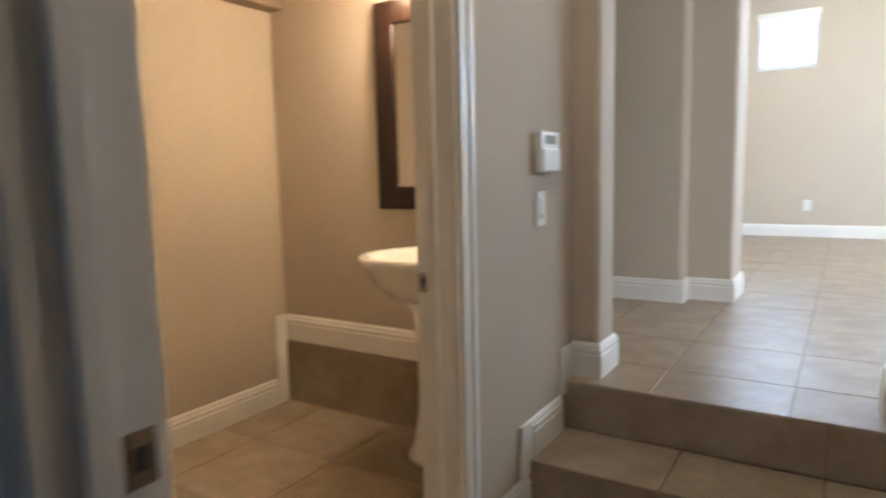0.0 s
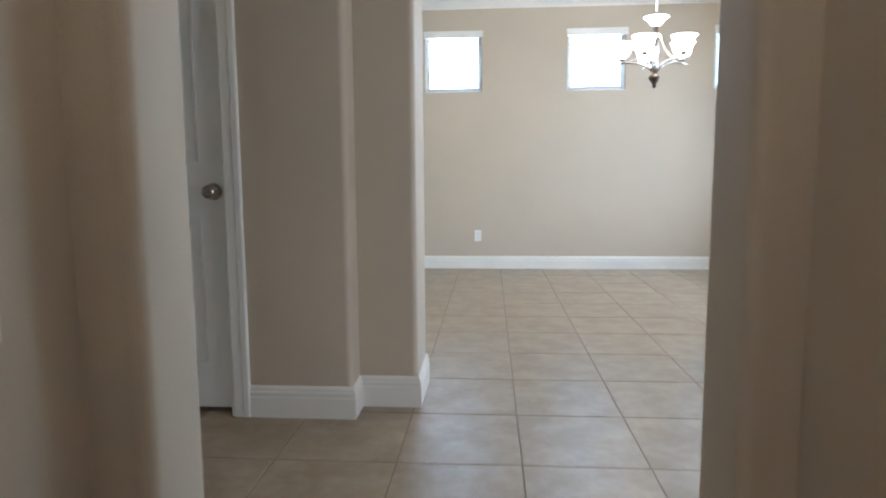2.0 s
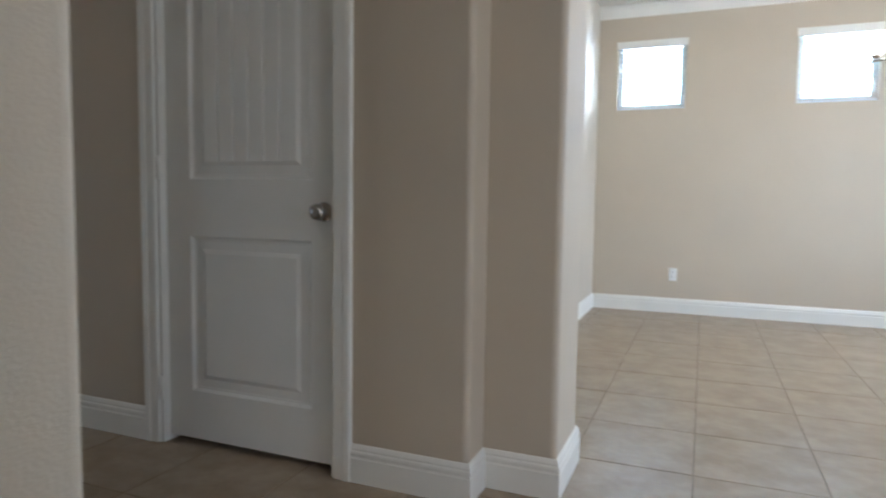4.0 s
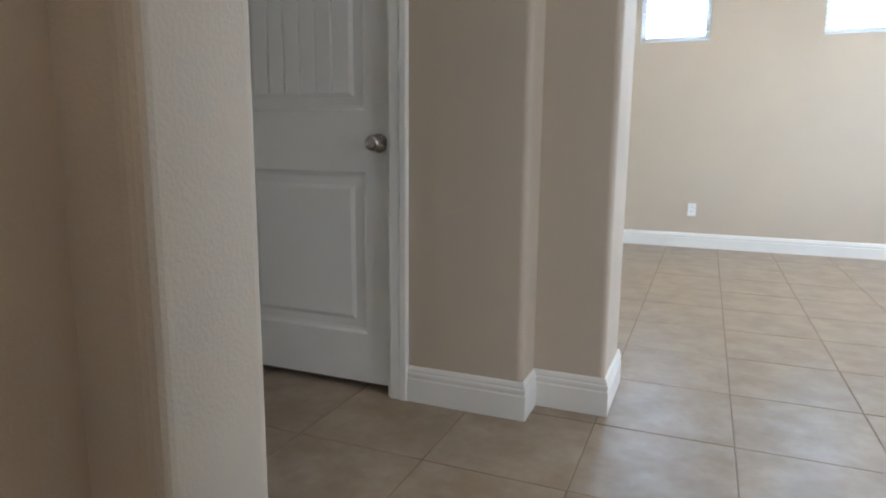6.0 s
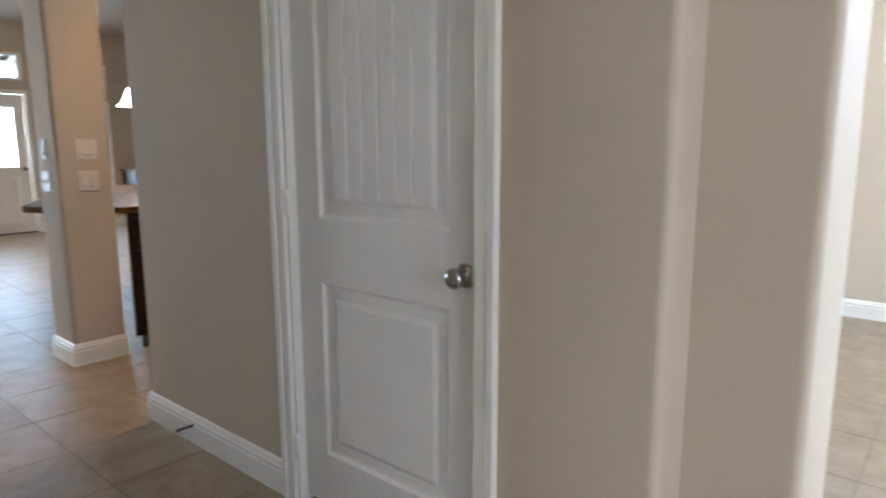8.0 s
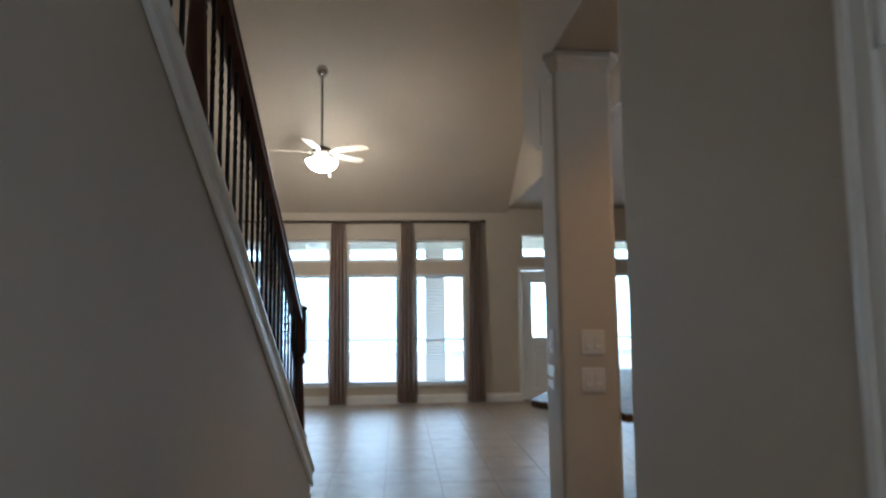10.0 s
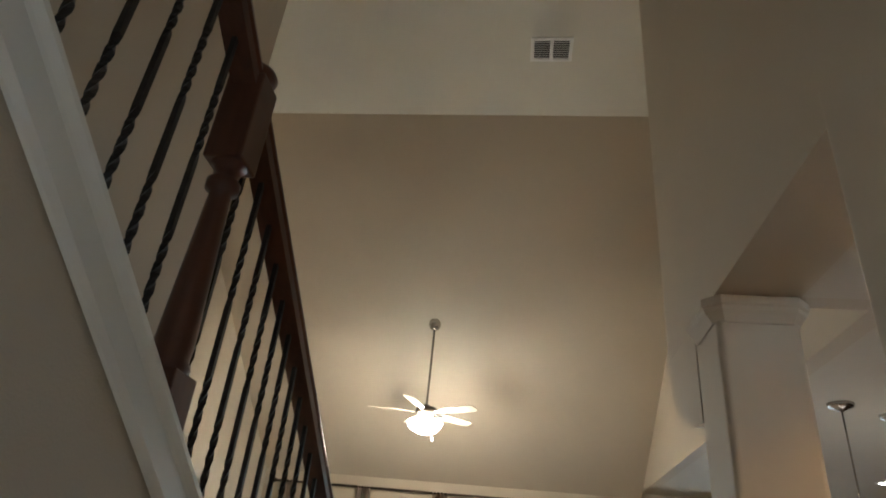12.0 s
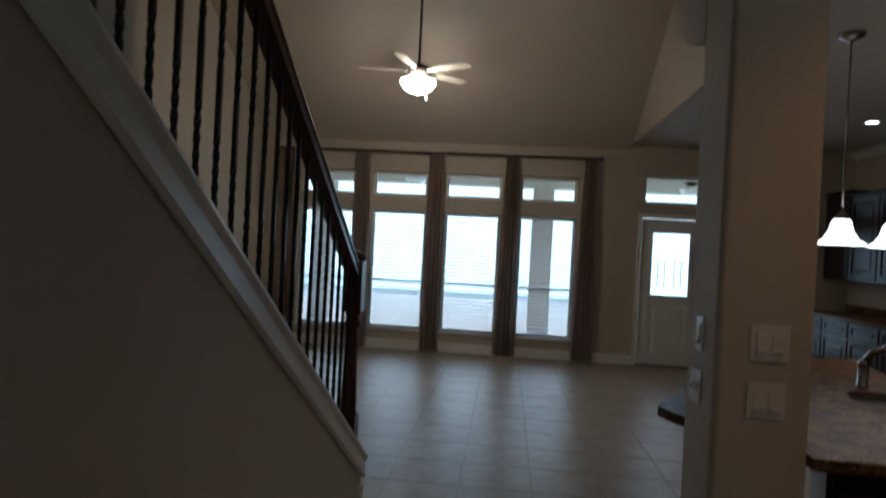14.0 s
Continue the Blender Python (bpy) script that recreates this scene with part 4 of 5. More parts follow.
cap = sweep("trim", [(2.458, -0.028), (2.458, 0), (2.618, 0), (2.626, -0.008), (2.626, -0.020), (2.616, -0.030), (2.612, -0.036), (2.612, -0.082), (2.619, -0.090), (2.619, -0.102), (2.610, -0.112), (2.604, -0.115), (2.602, -0.028)],
            SX - 0.02, xb + 0.05, M_TRIM)
structure(cap, "white painted cap and skirt along the sloping stair wall", "trim")
structure(boxed("trim", (SX - 0.018, SX + 0.035, SY - 0.122, SY + 0.014, 0.136, CAP0 - 0.15), M_TRIM, bevel=0.004), "white corner board at the stair wall end", "trim")

RAIL_UP = 0.835
RY = 2.538
rail = thing("stair_railing", (SX, RY, CAP0), "stained wood handrail with twisted black iron balusters", "railing")
hr = [(-0.030, -0.028), (-0.030, -0.062), (0.030, -0.062), (0.030, -0.028), (0.036, -0.020), (0.034, -0.006), (0.020, 0.002), (-0.020, 0.002), (-0.034, -0.006), (-0.036, -0.020)]
N1X, N2X = -3.075, -5.10
sweep("handrail", [(RY + y, RAIL_UP + z) for y, z in hr], N2X + 0.03, N1X - 0.045, M_RAIL, rail)
sweep("handrail", [(RY + y, RAIL_UP + z) for y, z in hr], N1X + 0.045, -1.75, M_RAIL, rail)


def newel(x, z0, h):
    a = 0.044
    bm = bmesh.new()
    z1 = z0 + h
    box(bm, x - a, x + a, RY - a, RY + a, z0, z0 + 0.16, 0.004)
    lathe(bm, [(0.038, z0 + 0.16), (0.043, z0 + 0.17), (0.036, z0 + 0.185), (0.038, z0 + 0.22), (0.033, z0 + 0.34), (0.025, z1 - 0.37), (0.023, z1 - 0.345), (0.036, z1 - 0.335), (0.037, z1 - 0.315), (0.027, z1 - 0.305), (0.030, z1 - 0.28), (0.040, z1 - 0.27)], 20, Matrix.Translation((x, RY, 0)))
    box(bm, x - a, x + a, RY - a, RY + a, z1 - 0.27, z1 - 0.03, 0.005)
    lathe(bm, [(0, z1 - 0.03), (0.040, z1 - 0.03), (0.048, z1 - 0.018), (0.052, z1 - 0.006), (0.046, z1 + 0.006), (0.025, z1 + 0.018), (0, z1 + 0.022)], 20, Matrix.Translation((x, RY, 0)))
    return putm("newel_post", bm, M_NEWEL, rail, "square and turned stained newel post")


newel(N1X, cap_z(N1X) - 0.03, 0.90)
newel(N2X, cap_z(N2X) - 0.005, 0.91)
bm = bmesh.new()
H = RAIL_UP - 0.055
q = 0.0060
rings = []
levels = 44
for k in range(levels + 1):
    z = H * k / levels
    f = k / levels
    tw = 0
    for a, b in ((0.12, 0.36), (0.58, 0.82)):
        tw += 2.5 * math.pi * min(1, max(0, (f - a) / (b - a)))
    rings.append([bm.verts.new((q * 1.414 * math.cos(tw + math.pi / 4 + j * math.pi / 2), q * 1.414 * math.sin(tw + math.pi / 4 + j * math.pi / 2), z)) for j in range(4)])
for a, b in zip(rings, rings[1:]):
    for j in range(4):
        bm.faces.new((a[j], a[(j + 1) % 4], b[(j + 1) % 4], b[j]))
BAL = bpy.data.meshes.new("baluster")
bmesh.ops.recalc_face_normals(bm, faces=bm.faces)
bm.to_mesh(BAL)
bm.free()
BAL.materials.append(M_IRON)
bx = N2X + 0.085
while bx < -1.9:
    if abs(bx - N1X) > 0.05:
        b = new("baluster", BAL)
        b.parent = rail
        b.matrix_world = Matrix.Translation((bx, RY, cap_z(bx) - 0.004))
        b.matrix_parent_inverse = rail.matrix_world.inverted()
        b.matrix_basis = Matrix.Translation((bx, RY, cap_z(bx) - 0.004))
    bx += 0.0985

# ---- living room windows, door, curtains ----


def wall_pose(y, z):
    """Windows of the wall at WX: their width runs along +y and the room lies on the +x side."""
    return pose(WX, y, z, 0, 0, 90)


for y in WIN_Y:
    nwin += 1
    plain_window(nwin, wall_pose(y, 0.285), 0.80, 1.695, "tall window with open white horizontal blinds", "living room windows", slats=32, tilt=16)
for y in WIN_Y:
    nwin += 1
    plain_window(nwin, wall_pose(y, 2.18), 0.80, 0.35, "low transom window over a tall window", "living room transoms")
nwin += 1
plain_window(nwin, wall_pose(5.07, 2.22), 0.82, 0.40, "transom window over the patio door", "living room transoms")
nwin += 1
plain_window(nwin, wall_pose(6.26, 0.285), 0.80, 1.695, "breakfast nook window with open white blinds", "nook windows", slats=32, tilt=16)
nwin += 1
plain_window(nwin, wall_pose(6.26, 2.18), 0.80, 0.35, "transom over the breakfast nook window", "nook windows")

for y in WIN_Y:
    structure(boxed("window_sill", (WX, WX + 0.035, y - 0.03, y + 0.83, 0.262, 0.284), M_TRIM, bevel=0.005), "white painted window sill", "sill")

d4 = thing("door_4", (WX, 5.48, 0), "closed pale patio door with a decorated glass pane", "door", kind="structure")
dxa, dxb = WX - 0.075, WX - 0.035
gy0, gy1, gz0, gz1 = 5.225, 5.735, 0.97, 1.84
for dims in ((dxa, dxb, 5.085, gy0, 0.02, 2.02), (dxa, dxb, gy1, 5.875, 0.02, 2.02), (dxa, dxb, gy0, gy1, 0.02, gz0), (dxa, dxb, gy0, gy1, gz1, 2.02)):
    put("leaf_board", dims, M_DOOR, d4)
for dims in ((dxb - 0.002, dxb + 0.014, gy0 - 0.03, gy0 + 0.012, gz0 - 0.03, gz1 + 0.03), (dxb - 0.002, dxb + 0.014, gy1 - 0.012, gy1 + 0.03, gz0 - 0.03, gz1 + 0.03),
             (dxb - 0.002, dxb + 0.014, gy0 + 0.012, gy1 - 0.012, gz0 - 0.03, gz0 + 0.012), (dxb - 0.002, dxb + 0.014, gy0 + 0.012, gy1 - 0.012, gz1 - 0.012, gz1 + 0.03)):
    put("glass_bead", dims, M_DOOR, d4, bevel=0.004)
g = put("pane", (dxa + 0.018, dxa + 0.022, gy0, gy1, gz0, gz1), M_GLASS, d4, "glass pane with dark caming lines")
g.visible_shadow = False
for y in (gy0 + 0.10, gy0 + 0.19, gy0 + 0.32, gy0 + 0.41):
    put("came", (dxa + 0.014, dxa + 0.026, y - 0.006, y + 0.006, gz0 + 0.12, gz0 + 0.50), M_IRON, d4)
put("came", (dxa + 0.014, dxa + 0.026, gy0 + 0.02, gy1 - 0.02, gz0 + 0.115, gz0 + 0.125), M_IRON, d4)
bm = bmesh.new()
panel_leaf(bm, 5.16, 5.80, 0.10, 0.90, 0, 0.01, [(5.24, 5.72, 0.17, 0.83)])
bmesh.ops.transform(bm, matrix=Matrix(((0, -1, 0, dxb + 0.011), (1, 0, 0, 0), (0, 0, 1, 0), (0, 0, 0, 1))), verts=bm.verts)
putm("lower_panel", bm, M_DOOR, d4)
casing(d4, "y", WX, 5.07, 5.89, 0, 2.03, 1, 0.055)
put("threshold", (WX - 0.14, WX + 0.01, 5.07, 5.89, 0.0, 0.018), M_BRONZE, d4, "dark metal threshold")
bm = bmesh.new()
lathe(bm, [(0, 0), (0.03, 0), (0.03, 0.006), (0.012, 0.012), (0.012, 0.035), (0.027, 0.045), (0.027, 0.058), (0, 0.066)], 18, Matrix.Translation((dxb, 5.815, 0.95)) @ Matrix.Rotation(radians(90), 4, "Y"))
putm("knob", bm, M_NICKEL, d4)

rod = thing("curtain_rod", (WX + 0.09, 2.2, 2.80), "long dark bronze curtain rod with round finials", "curtain rod")
bm = bmesh.new()
tube(bm, [(WX + 0.09, -0.08, 2.80), (WX + 0.09, 4.43, 2.80)], 0.016, 12)
putm("rod", bm, M_BRONZE, rod)
for y, s in ((-0.08, -1), (4.43, 1)):
    bm = bmesh.new()
    lathe(bm, [(0.016, 0), (0.026, 0.005), (0.02, 0.015), (0.032, 0.035), (0.034, 0.05), (0.02, 0.07), (0, 0.075)], 16, Matrix.Translation((WX + 0.09, y, 2.80)) @ Matrix.Rotation(radians(-90 * s), 4, "X"))
    putm("finial", bm, M_BRONZE, rod)
for y in (0.02, 2.21, 4.30):
    put("bracket", (WX, WX + 0.09, y - 0.012, y + 0.012, 2.785, 2.80), M_BRONZE, rod)


def curtain(y, seed):
    rnd = random.Random(seed)
    ob = thing("curtain", (WX + 0.09, y, 0.02), "gathered taupe cloth curtain hanging from the dark rod", "curtain", "living room curtains")
    bm = bmesh.new()
    nu, nv = 46, 26
    ph = rnd.random() * 6
    grid = []
    for j in range(nv + 1):
        v = j / nv
        z = 0.02 + (2.815 - 0.02) * v
        w = 0.100 + 0.038 * (1 - v) ** 1.5 + 0.015 * math.sin(3 * v + ph)
        row = []
        for i in range(nu + 1):
            u = i / nu
            amp = 0.030 + 0.012 * (1 - v)
            dx = amp * math.sin(u * 2 * math.pi * 4.5 + ph + 0.5 * math.sin(2.2 * v + ph)) + 0.008 * math.sin(u * 41 + 5 * v)
            row.append(bm.verts.new((WX + 0.092 + dx, y + (u - 0.5) * 2 * w, z)))
        grid.append(row)
    for a, b in zip(grid, grid[1:]):
        for i in range(nu):
            f = bm.faces.new((a[i], a[i + 1], b[i + 1], b[i]))
            f.smooth = True
    bmesh.ops.solidify(bm, geom=bm.faces[:], thickness=0.003)
    putm("cloth", bm, M_CURTAIN, ob)


for k, y in enumerate((0.09, 1.16, 2.21, 3.26, 4.33)):
    curtain(y, k)

# ---- living room fan and vent ----


def ceiling_fan(cx, cy, zc, zh, r, label, lit, blades=5, turn=0.0, group=""):
    fan = thing("ceiling_fan", (cx, cy, zc), label, "ceiling fan", group)
    T = Matrix.Translation((cx, cy, 0))
    bm = bmesh.new()
    lathe(bm, [(0, zc + 0.05), (0.07, zc + 0.05), (0.07, zc - 0.01), (0.05, zc - 0.05), (0.02, zc - 0.07), (0, zc - 0.07)], 20, T)
    putm("canopy", bm, M_NICKEL, fan)
    bm = bmesh.new()
    tube(bm, [(cx, cy, zc - 0.05), (cx, cy, zh + 0.05)], 0.013, 10)
    putm("downrod", bm, M_BRONZE, fan)
    bm = bmesh.new()
    lathe(bm, [(0, zh + 0.07), (0.03, zh + 0.065), (0.05, zh + 0.04), (0.11, zh + 0.03), (0.12, zh), (0.11, zh - 0.04), (0.07, zh - 0.06), (0.05, zh - 0.09), (0, zh - 0.09)], 24, T)
    putm("motor", bm, M_BRONZE, fan)
    for k in range(blades):
        w = radians(turn) + 2 * math.pi * k / blades
        mm = T @ Matrix.Rotation(w, 4, "Z") @ Matrix.Translation((0, 0, zh - 0.015)) @ Matrix.Rotation(radians(-12), 4, "X")
        bm = bmesh.new()
        pts = [(0.20, -0.045), (0.30, -0.062), (r - 0.06, -0.070), (r - 0.015, -0.055), (r, 0), (r - 0.015, 0.055), (r - 0.06, 0.070), (0.30, 0.062), (0.20, 0.045)]
        lo = [bm.verts.new(mm @ Vector((x, y, -0.004))) for x, y in pts]
        hi = [bm.verts.new(mm @ Vector((x, y, 0.004))) for x, y in pts]
        for i in range(len(pts)):
            j = (i + 1) % len(pts)
            bm.faces.new((lo[i], lo[j], hi[j], hi[i]))
        bm.faces.new(lo)
        bm.faces.new(hi)
        bl = putm("blade", bm, M_FANBLADE, fan)
        bm = bmesh.new()
        box(bm, 0.09, 0.24, -0.016, 0.016, -0.012, -0.004, 0.003, mm)
        putm("blade_arm", bm, M_NICKEL, fan)
    bm = bmesh.new()
    lathe(bm, [(0.11, zh - 0.09), (0.190, zh - 0.125), (0.186, zh - 0.155), (0.145, zh - 0.21), (0.07, zh - 0.245), (0, zh - 0.252)], 24, T)
    putm("light_bowl", bm, M_FANLIGHT if lit else M_PORCELAIN, fan, "lit frosted glass bowl" if lit else "frosted glass bowl")
    bm = bmesh.new()
    for dx in (-0.03, 0.03):
        tube(bm, [(cx + dx, cy + 0.09, zh - 0.09), (cx + dx, cy + 0.095, zh - 0.275)], 0.002, 5)
    putm("pull_chain", bm, M_NICKEL, fan)
    for dx in (-0.03, 0.03):
        bm = bmesh.new()
        lathe(bm, [(0, 0), (0.007, -0.004), (0.010, -0.03), (0.006, -0.045), (0, -0.047)], 10, Matrix.Translation((cx + dx, cy + 0.095, zh - 0.273)))
        putm("chain_fob", bm, M_PLASTIC, fan, "small white pull chain fob")
    return fan


FX, FY = -8.86, 2.21
ceiling_fan(FX, FY, 2.95 + 0.634 * (FX - WX) - 0.01, 3.36, 0.64, "five-blade ceiling fan on a long rod with a lit bowl", True, 5, 62)
lamp("fan_light", "POINT", (FX, FY, 3.02), 35, BULB, 0.12)
ceiling_fan(-13.2, 1.59, 2.95, 2.80, 0.55, "patio ceiling fan under the porch roof", False, 5, 10, "patio fans")
ceiling_fan(-13.2, 6.27, 2.95, 2.80, 0.55, "patio ceiling fan under the porch roof", False, 5, 40, "patio fans")

vent = thing("ceiling_vent", (-5.92, 3.35, TOP), "white two-section return air grille in the high ceiling", "vent")
vx0, vx1, vy0, vy1 = -6.03, -5.77, 3.20, 3.55
for dims in ((vx0, vx1, vy0, vy0 + 0.03, TOP - 0.012, TOP), (vx0, vx1, vy1 - 0.03, vy1, TOP - 0.012, TOP), (vx0, vx0 + 0.03, vy0 + 0.03, vy1 - 0.03, TOP - 0.012, TOP), (vx1 - 0.03, vx1, vy0 + 0.03, vy1 - 0.03, TOP - 0.012, TOP),
             (vx0 + 0.03, vx1 - 0.03, (vy0 + vy1) / 2 - 0.015, (vy0 + vy1) / 2 + 0.015, TOP - 0.016, TOP)):
    put("frame", dims, M_PLASTIC, vent)
put("backing", (vx0 + 0.03, vx1 - 0.03, vy0 + 0.03, vy1 - 0.03, TOP - 0.003, TOP - 0.001), M_SLOT, vent)
for k in range(8):
    x = vx0 + 0.036 + k * 0.0245
    put("slat", (x, x + 0.005, vy0 + 0.03, vy1 - 0.03, TOP - 0.010, TOP - 0.006), M_PLASTIC, vent)

# ---- pillar capital ----
bm = bmesh.new()
c = 0.03
run_profile(bm, [(PX0 + 0.06, PY0), (PX1 - c, PY0), (PX1, PY0 + c), (PX1, PY1 - c), (PX1 - c, PY1), (PX0 + 0.06, PY1)],
            [(0.0, 2.602), (0.008, 2.602), (0.012, 2.612), (0.024, 2.630), (0.034, 2.642), (0.038, 2.656), (0.046, 2.664), (0.046, 2.694), (0.0, 2.694)], 0.0)
# white trim coloured with the wall paint to stand for its shade
structure(part("trim", bm, M_WALL), "white moulded pillar capital, its shade put in as tan paint", "trim")

# ---- kitchen ----
isl = thing("kitchen_island", (-5.4, 4.7, 0), "espresso wood kitchen island base behind the pillar", "kitchen island")
bm = bmesh.new()
prism(bm, [(-4.27, 4.27), (-4.27, 5.05), (-6.35, 5.45), (-6.35, 5.20)], 0.09, 0.868)
putm("body", bm, M_CAB, isl)
bm = bmesh.new()
prism(bm, [(-4.30, 4.32), (-4.30, 5.02), (-6.32, 5.40), (-6.32, 5.24)], 0.0, 0.09)
putm("toe_kick", bm, M_SLOT, isl)
for z0, z1 in ((0.12, 0.63), (0.66, 0.84)):
    bm = bmesh.new()
    panel_leaf(bm, 4.30, 5.02, z0, z1, 0, 0.012, [(4.36, 4.96, z0 + 0.05, z1 - 0.05)])
    bmesh.ops.transform(bm, matrix=Matrix(((0, -1, 0, -4.257), (1, 0, 0, 0), (0, 0, 1, 0), (0, 0, 0, 1))), verts=bm.verts)
    putm("end_panel", bm, M_CAB, isl)
top = thing("countertop", (-5.4, 4.6, 0.87), "polished brown granite countertop on the island", "countertop")
bm = bmesh.new()
SINK = (-5.21, 5.00, 0.21, 0.175)
loops = [[(-6.5, 4.82), (-5.35, 4.16), (-4.85, 3.90), (-4.79, 3.875), (-4.72, 3.895), (-4.585, 3.97), (-4.575, 4.215), (-4.235, 4.215), (-4.235, 5.07), (-4.245, 5.095), (-4.27, 5.107), (-6.5, 5.50)],
         [(SINK[0] + SINK[2] * math.cos(k * math.pi / 14), SINK[1] + SINK[3] * math.sin(k * math.pi / 14)) for k in range(28)]]
edges = []
for ring in loops:
    vs = [bm.verts.new((x, y, 0.908)) for x, y in ring]
    edges += [bm.edges.new((vs[k], vs[(k + 1) % len(vs)])) for k in range(len(vs))]
bmesh.ops.triangle_fill(bm, use_beauty=True, edges=edges)
down = bmesh.ops.extrude_face_region(bm, geom=bm.faces[:])
for v in down["geom"]:
    if isinstance(v, bmesh.types.BMVert):
        v.co.z = 0.870
bmesh.ops.bevel(bm, geom=[e for e in bm.edges if e.is_manifold and e.calc_face_angle(0) > 1.2 and abs(e.verts[0].co.z - e.verts[1].co.z) < 1e-5], offset=0.006, segments=2, affect="EDGES")
putm("slab", bm, M_GRANITE, top)
put("edge", (-4.2345, -4.229, 4.25, 5.06, 0.874, 0.904), M_GRANITE, top, bevel=0.002)
sk = thing("kitchen_sink", (SINK[0], SINK[1], 0.87), "undermount bowl sink with a dark steel rim in the granite", "sink")
bm = bmesh.new()
lathe(bm, [(1.0, 0.902), (0.97, 0.900), (0.95, 0.893), (0.90, 0.880), (0.80, 0.874), (0.18, 0.872), (0, 0.872)], 28, Matrix.Translation((SINK[0], SINK[1], 0)) @ Matrix.Diagonal((SINK[2] - 0.003, SINK[3] - 0.003, 1, 1)))
putm("bowl", bm, M_SINK, sk)
bm = bmesh.new()
lathe(bm, [(0, 0.8725), (0.03, 0.8735), (0.036, 0.8745), (0.04, 0.8725)], 18, Matrix.Translation((SINK[0], SINK[1], 0)))
putm("drain", bm, M_NICKEL, sk, "round steel drain")
fc = thing("kitchen_faucet", (-5.47, 5.06, 0.908), "stainless pull-down kitchen faucet beside the sink", "faucet")
bm = bmesh.new()
lathe(bm, [(0, 0.909), (0.030, 0.909), (0.030, 0.918), (0.024, 0.925), (0.024, 1.02), (0.026, 1.03), (0.022, 1.045), (0, 1.05)], 18, Matrix.Translation((-5.52, 5.03, 0)))
putm("body", bm, M_NICKEL, fc)
bm = bmesh.new()
tube(bm, [(-5.52, 5.03, 1.03), (-5.50, 5.06, 1.09), (-5.46, 5.12, 1.12), (-5.42, 5.18, 1.11)], [0.018, 0.018, 0.017, 0.020], 12)
putm("spout", bm, M_NICKEL, fc)

# cabinets along the far wall
KY = 7.78
cw = 0.61
x = -11.1
k = 0
while x < -3.8:
    c = thing("base_cabinet", (x + cw / 2, KY - 0.3, 0), "espresso wood base cabinet with a drawer over a door", "cabinet", "kitchen base cabinets")
    put("body", (x + 0.001, x + cw - 0.001, KY - 0.58, KY - 0.002, 0.1, 0.868), M_CAB, c)
    put("toe_kick", (x + 0.001, x + cw - 0.001, KY - 0.52, KY - 0.5, 0.0, 0.1), M_SLOT, c)
    for z0, z1, nm in ((0.12, 0.66, "door"), (0.69, 0.85, "drawer_front")):
        bm = bmesh.new()
        panel_leaf(bm, x + 0.02, x + cw - 0.02, z0, z1, KY - 0.60, 0.018, [(x + 0.07, x + cw - 0.07, z0 + 0.045, z1 - 0.045)])
        putm(nm, bm, M_CAB, c)
    u = thing("upper_cabinet", (x + cw / 2, KY - 0.15, 1.33), "espresso wood wall cabinet with a raised panel door", "cabinet", "kitchen wall cabinets")
    zt = 2.36 if k % 3 else 2.42
    put("body", (x + 0.001, x + cw - 0.001, KY - 0.31, KY - 0.002, 1.33, zt), M_CAB, u)
    bm = bmesh.new()
    panel_leaf(bm, x + 0.015, x + cw - 0.015, 1.345, zt - 0.015, KY - 0.33, 0.018, [(x + 0.075, x + cw - 0.075, 1.41, zt - 0.08)])
    putm("door", bm, M_CAB, u)
    put("crown", (x + 0.001, x + cw - 0.001, KY - 0.35, KY - 0.002, zt, zt + 0.04), M_CAB, u, bevel=0.01)
    x += cw
    k += 1
ct = thing("countertop", (-7, KY - 0.3, 0.87), "polished brown granite countertop along the kitchen wall", "countertop")
put("slab", (-11.1, x + 0.01, KY - 0.63, KY - 0.004, 0.87, 0.908), M_GRANITE, ct, bevel=0.005)
put("backsplash", (-11.1, x + 0.01, KY - 0.022, KY - 0.004, 0.909, 1.01), M_GRANITE, ct, bevel=0.003)
bm = bmesh.new()
run_profile(bm, [(WX, KY), (-3.26, KY)], CROWN, 3.018 - 0.098)
structure(part("crown_trim", bm, M_TRIM), "white crown moulding along the kitchen wall", "trim")

for px, py in ((-6.55, 5.40), (-6.75, 5.83)):
    p = thing("pendant_light", (px, py, 3.02), "nickel pendant lamp with a lit white bell shade", "pendant lamp", "pendants over the island")
    T = Matrix.Translation((px, py, 0))
    bm = bmesh.new()
    lathe(bm, [(0, 3.02), (0.085, 3.02), (0.08, 2.995), (0.04, 2.98), (0.012, 2.965), (0, 2.965)], 22, T)
    putm("canopy", bm, M_NICKEL, p)
    bm = bmesh.new()
    tube(bm, [(px, py, 2.97), (px, py, 1.86)], 0.006, 8)
    putm("stem", bm, M_NICKEL, p)
    bm = bmesh.new()
    lathe(bm, [(0, 1.875), (0.014, 1.87), (0.03, 1.84), (0.045, 1.82), (0.045, 1.80), (0, 1.80)], 16, T)
    putm("socket", bm, M_NICKEL, p)
    bm = bmesh.new()
    lathe(bm, [(0.042, 1.815), (0.058, 1.79), (0.075, 1.73), (0.105, 1.68), (0.150, 1.645), (0.146, 1.645), (0.100, 1.684), (0.070, 1.732), (0.053, 1.788), (0.036, 1.81)], 26, T)
    putm("shade", bm, M_SHADE, p, "lit white bell glass shade")
    lamp("pendant_bulb", "POINT", (px, py, 1.66), 3, BULB, 0.05)
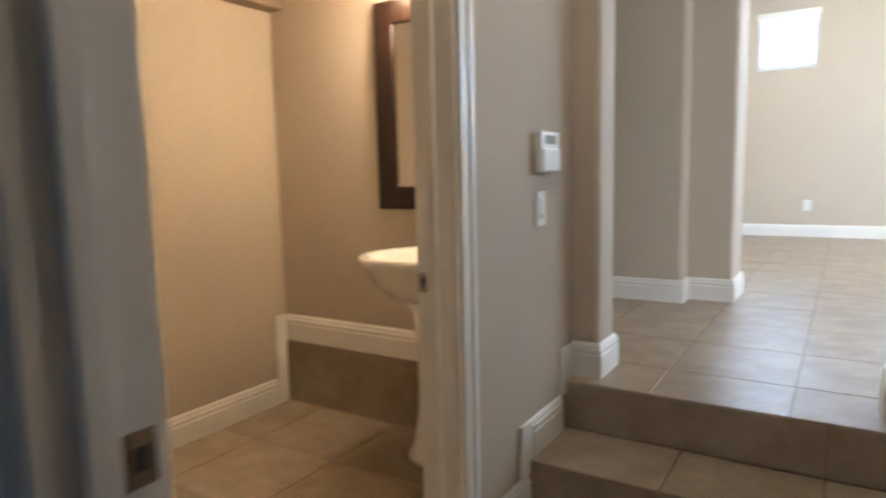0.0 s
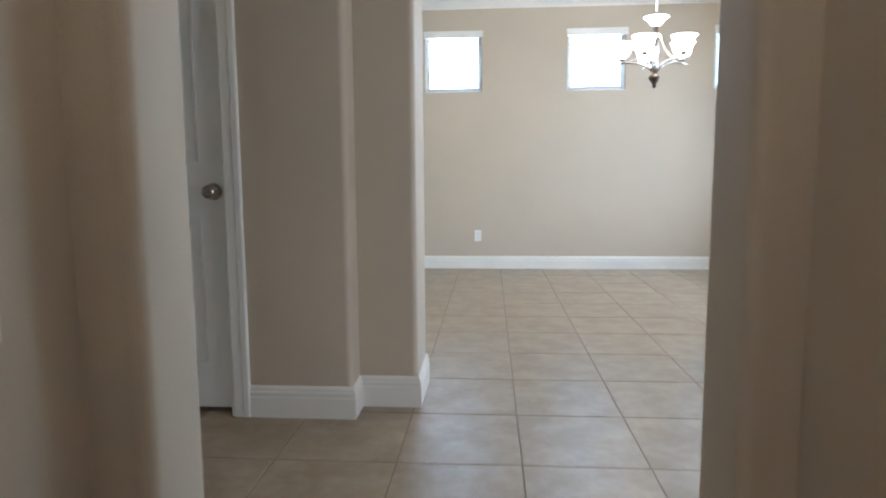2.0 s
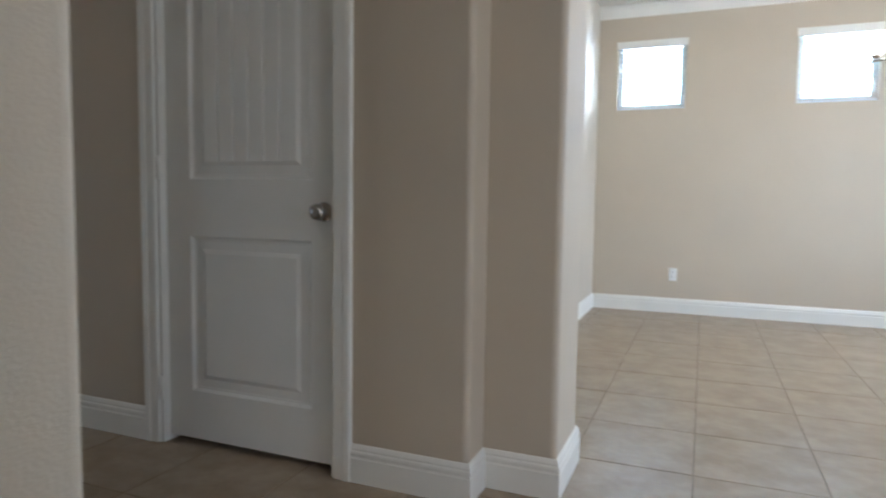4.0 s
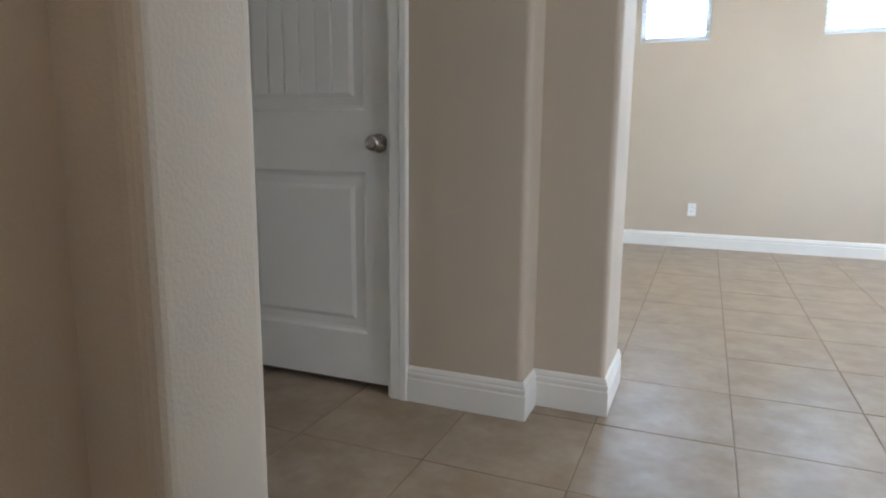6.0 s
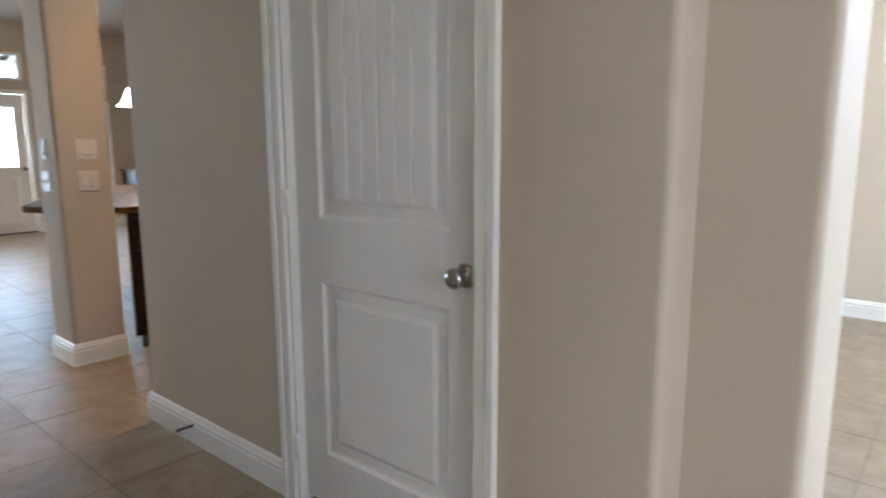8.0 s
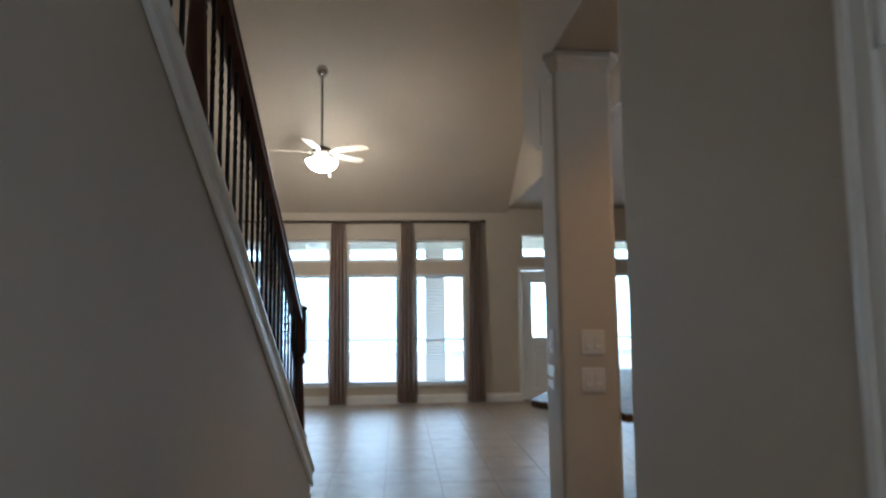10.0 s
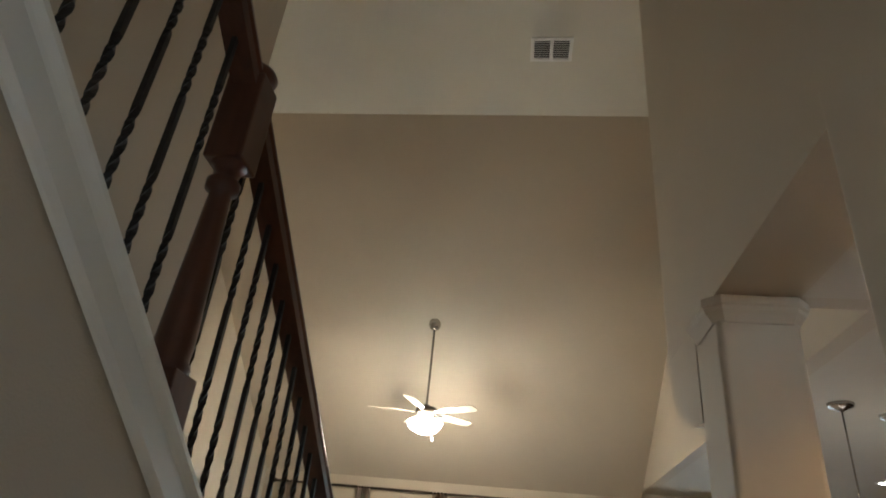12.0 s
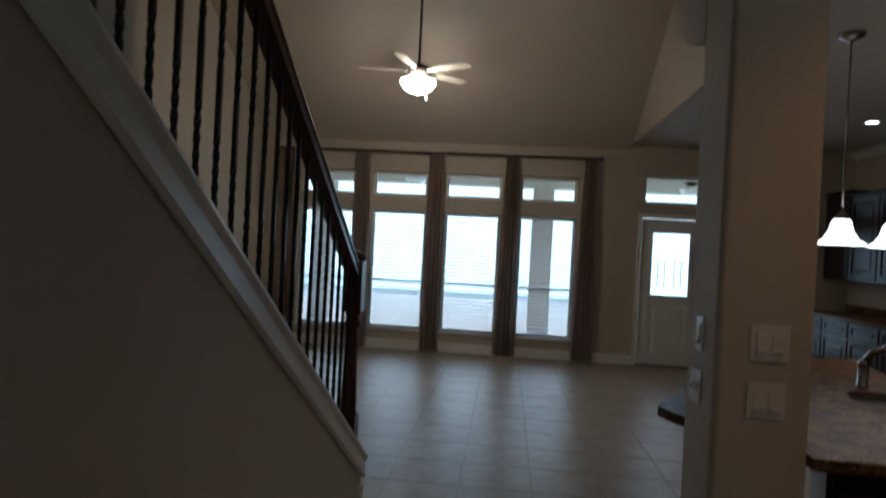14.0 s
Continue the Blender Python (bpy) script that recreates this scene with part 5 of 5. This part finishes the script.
for rx, ry in ((-9.18, 6.95), (-7.2, 6.7), (-5.0, 6.6), (-3.45, 4.75)):
    downlight(rx, ry, 3.02, 24 if rx > -4 else 12, AMBER, "lit recessed ceiling downlight with a white rim", "kitchen downlights")

# ---- patio ----
def brick_column(cx, cy):
    col = thing("brick_column", (cx, cy, -0.06), "tan brick porch column with pale mortar", "column", "porch columns")
    put("mortar_core", (cx - 0.19, cx + 0.19, cy - 0.19, cy + 0.19, -0.06, 2.698), M_MORTAR, col)
    bm = bmesh.new()
    box(bm, -0.098, 0.098, -0.008, 0.008, -0.029, 0.029)
    me = bpy.data.meshes.new("brick")
    bm.to_mesh(me)
    bm.free()
    me.materials.append(M_BRICK)
    for r in range(36):
        z = -0.02 + r * 0.0755
        for side in range(4):
            for j in (-1, 1):
                b = new("brick", me)
                b.parent = col
                off = 0.1035 * j + (0.0 if r % 2 else 0.004)
                mm = Matrix.Rotation(side * math.pi / 2, 4, "Z") @ Matrix.Translation((off * 0.95, -0.191, z))
                b.matrix_basis = Matrix.Translation((0, 0, 0.06)) @ mm


for cy in (-0.42, 3.90, 8.4):
    brick_column(-14.6, cy)

# ---- floor tiles ----
TX, TY = 0.430, 0.457
X0, Y0 = -0.135, 3.93

bm = bmesh.new()
g = 0.0022
box(bm, -TX / 2 + g, TX / 2 - g, -TY / 2 + g, TY / 2 - g, -0.010, 0.0, 0.0018)
TILE = bpy.data.meshes.new("tile")
bm.to_mesh(TILE)
bm.free()
TILE.materials.append(M_TILE)
far = []
near = 0
for i in range(-30, 12):
    for j in range(-12, 12):
        x0, y0 = X0 + i * TX, Y0 + j * TY
        x1, y1 = x0 + TX, y0 + TY
        cx, cy = x0 + TX / 2, y0 + TY / 2
        x0c, x1c, y0c, y1c = max(x0, WX), min(x1, 4.9), max(y0, LY0), min(y1, 8.03)
        if cx > -2.6:
            y0c = max(y0c, 2.366)
            if y0 < 2.366 < y1 and x1 > -0.85 and x0 < 0.18:
                x0c, x1c, y0c = max(x0c, -0.874), min(x1c, 0.201), 2.240
        if x1c - x0c < 0.02 or y1c - y0c < 0.02:
            continue
        whole = x1c - x0c > TX - 1e-6 and y1c - y0c > TY - 1e-6
        if whole and -7.5 < cx < 2.6 and 2.4 < cy < 7.4 and near < 290 and not (cx < -3.2 and cy > 5.0):
            t = new("tile", TILE)
            t.parent = floor
            t.matrix_basis = pose(cx, cy, random.uniform(-0.0006, 0.0006), random.uniform(-0.06, 0.06), random.uniform(-0.06, 0.06), 180 * random.randint(0, 1))
            near += 1
        else:
            far.append((x0c, x1c, y0c, y1c))
verts, faces = [], []


def flat_tile(x0, x1, y0, y1, z):
    n = len(verts)
    verts.extend([(x0 + g, y0 + g, z - 0.0015), (x1 - g, y0 + g, z - 0.0015), (x1 - g, y1 - g, z - 0.0015), (x0 + g, y1 - g, z - 0.0015)])
    e = g + 0.0015
    verts.extend([(x0 + e, y0 + e, z), (x1 - e, y0 + e, z), (x1 - e, y1 - e, z), (x0 + e, y1 - e, z)])
    verts.extend([(x0 + g, y0 + g, z - 0.008), (x1 - g, y0 + g, z - 0.008), (x1 - g, y1 - g, z - 0.008), (x0 + g, y1 - g, z - 0.008)])
    faces.append((n + 4, n + 5, n + 6, n + 7))
    for k in range(4):
        q = (k + 1) % 4
        faces.append((n + k, n + q, n + 4 + q, n + 4 + k))
        faces.append((n + 8 + k, n + 8 + q, n + q, n + k))


for r in far:
    flat_tile(*r, 0.0)
me = bpy.data.meshes.new("outer_tiles")
me.from_pydata(verts, [], faces)
me.materials.append(M_TILE)
ot = new("outer_tiles", me)
ot.parent = floor
ot["kind"] = "stuff"
verts, faces = [], []
for i in range(9):
    for j in range(12):
        x0, y0 = -2.6 + i * 0.445, -2.7 + j * 0.457
        flat_tile(x0, min(x0 + 0.445, 1.25), y0, min(y0 + 0.457, 2.38), LOW)
me = bpy.data.meshes.new("lower_tiles")
me.from_pydata(verts, [], faces)
me.materials.append(M_TILE)
lt = new("lower_tiles", me)
lt.parent = bpy.data.objects["floor_lower"]
lt["kind"] = "stuff"
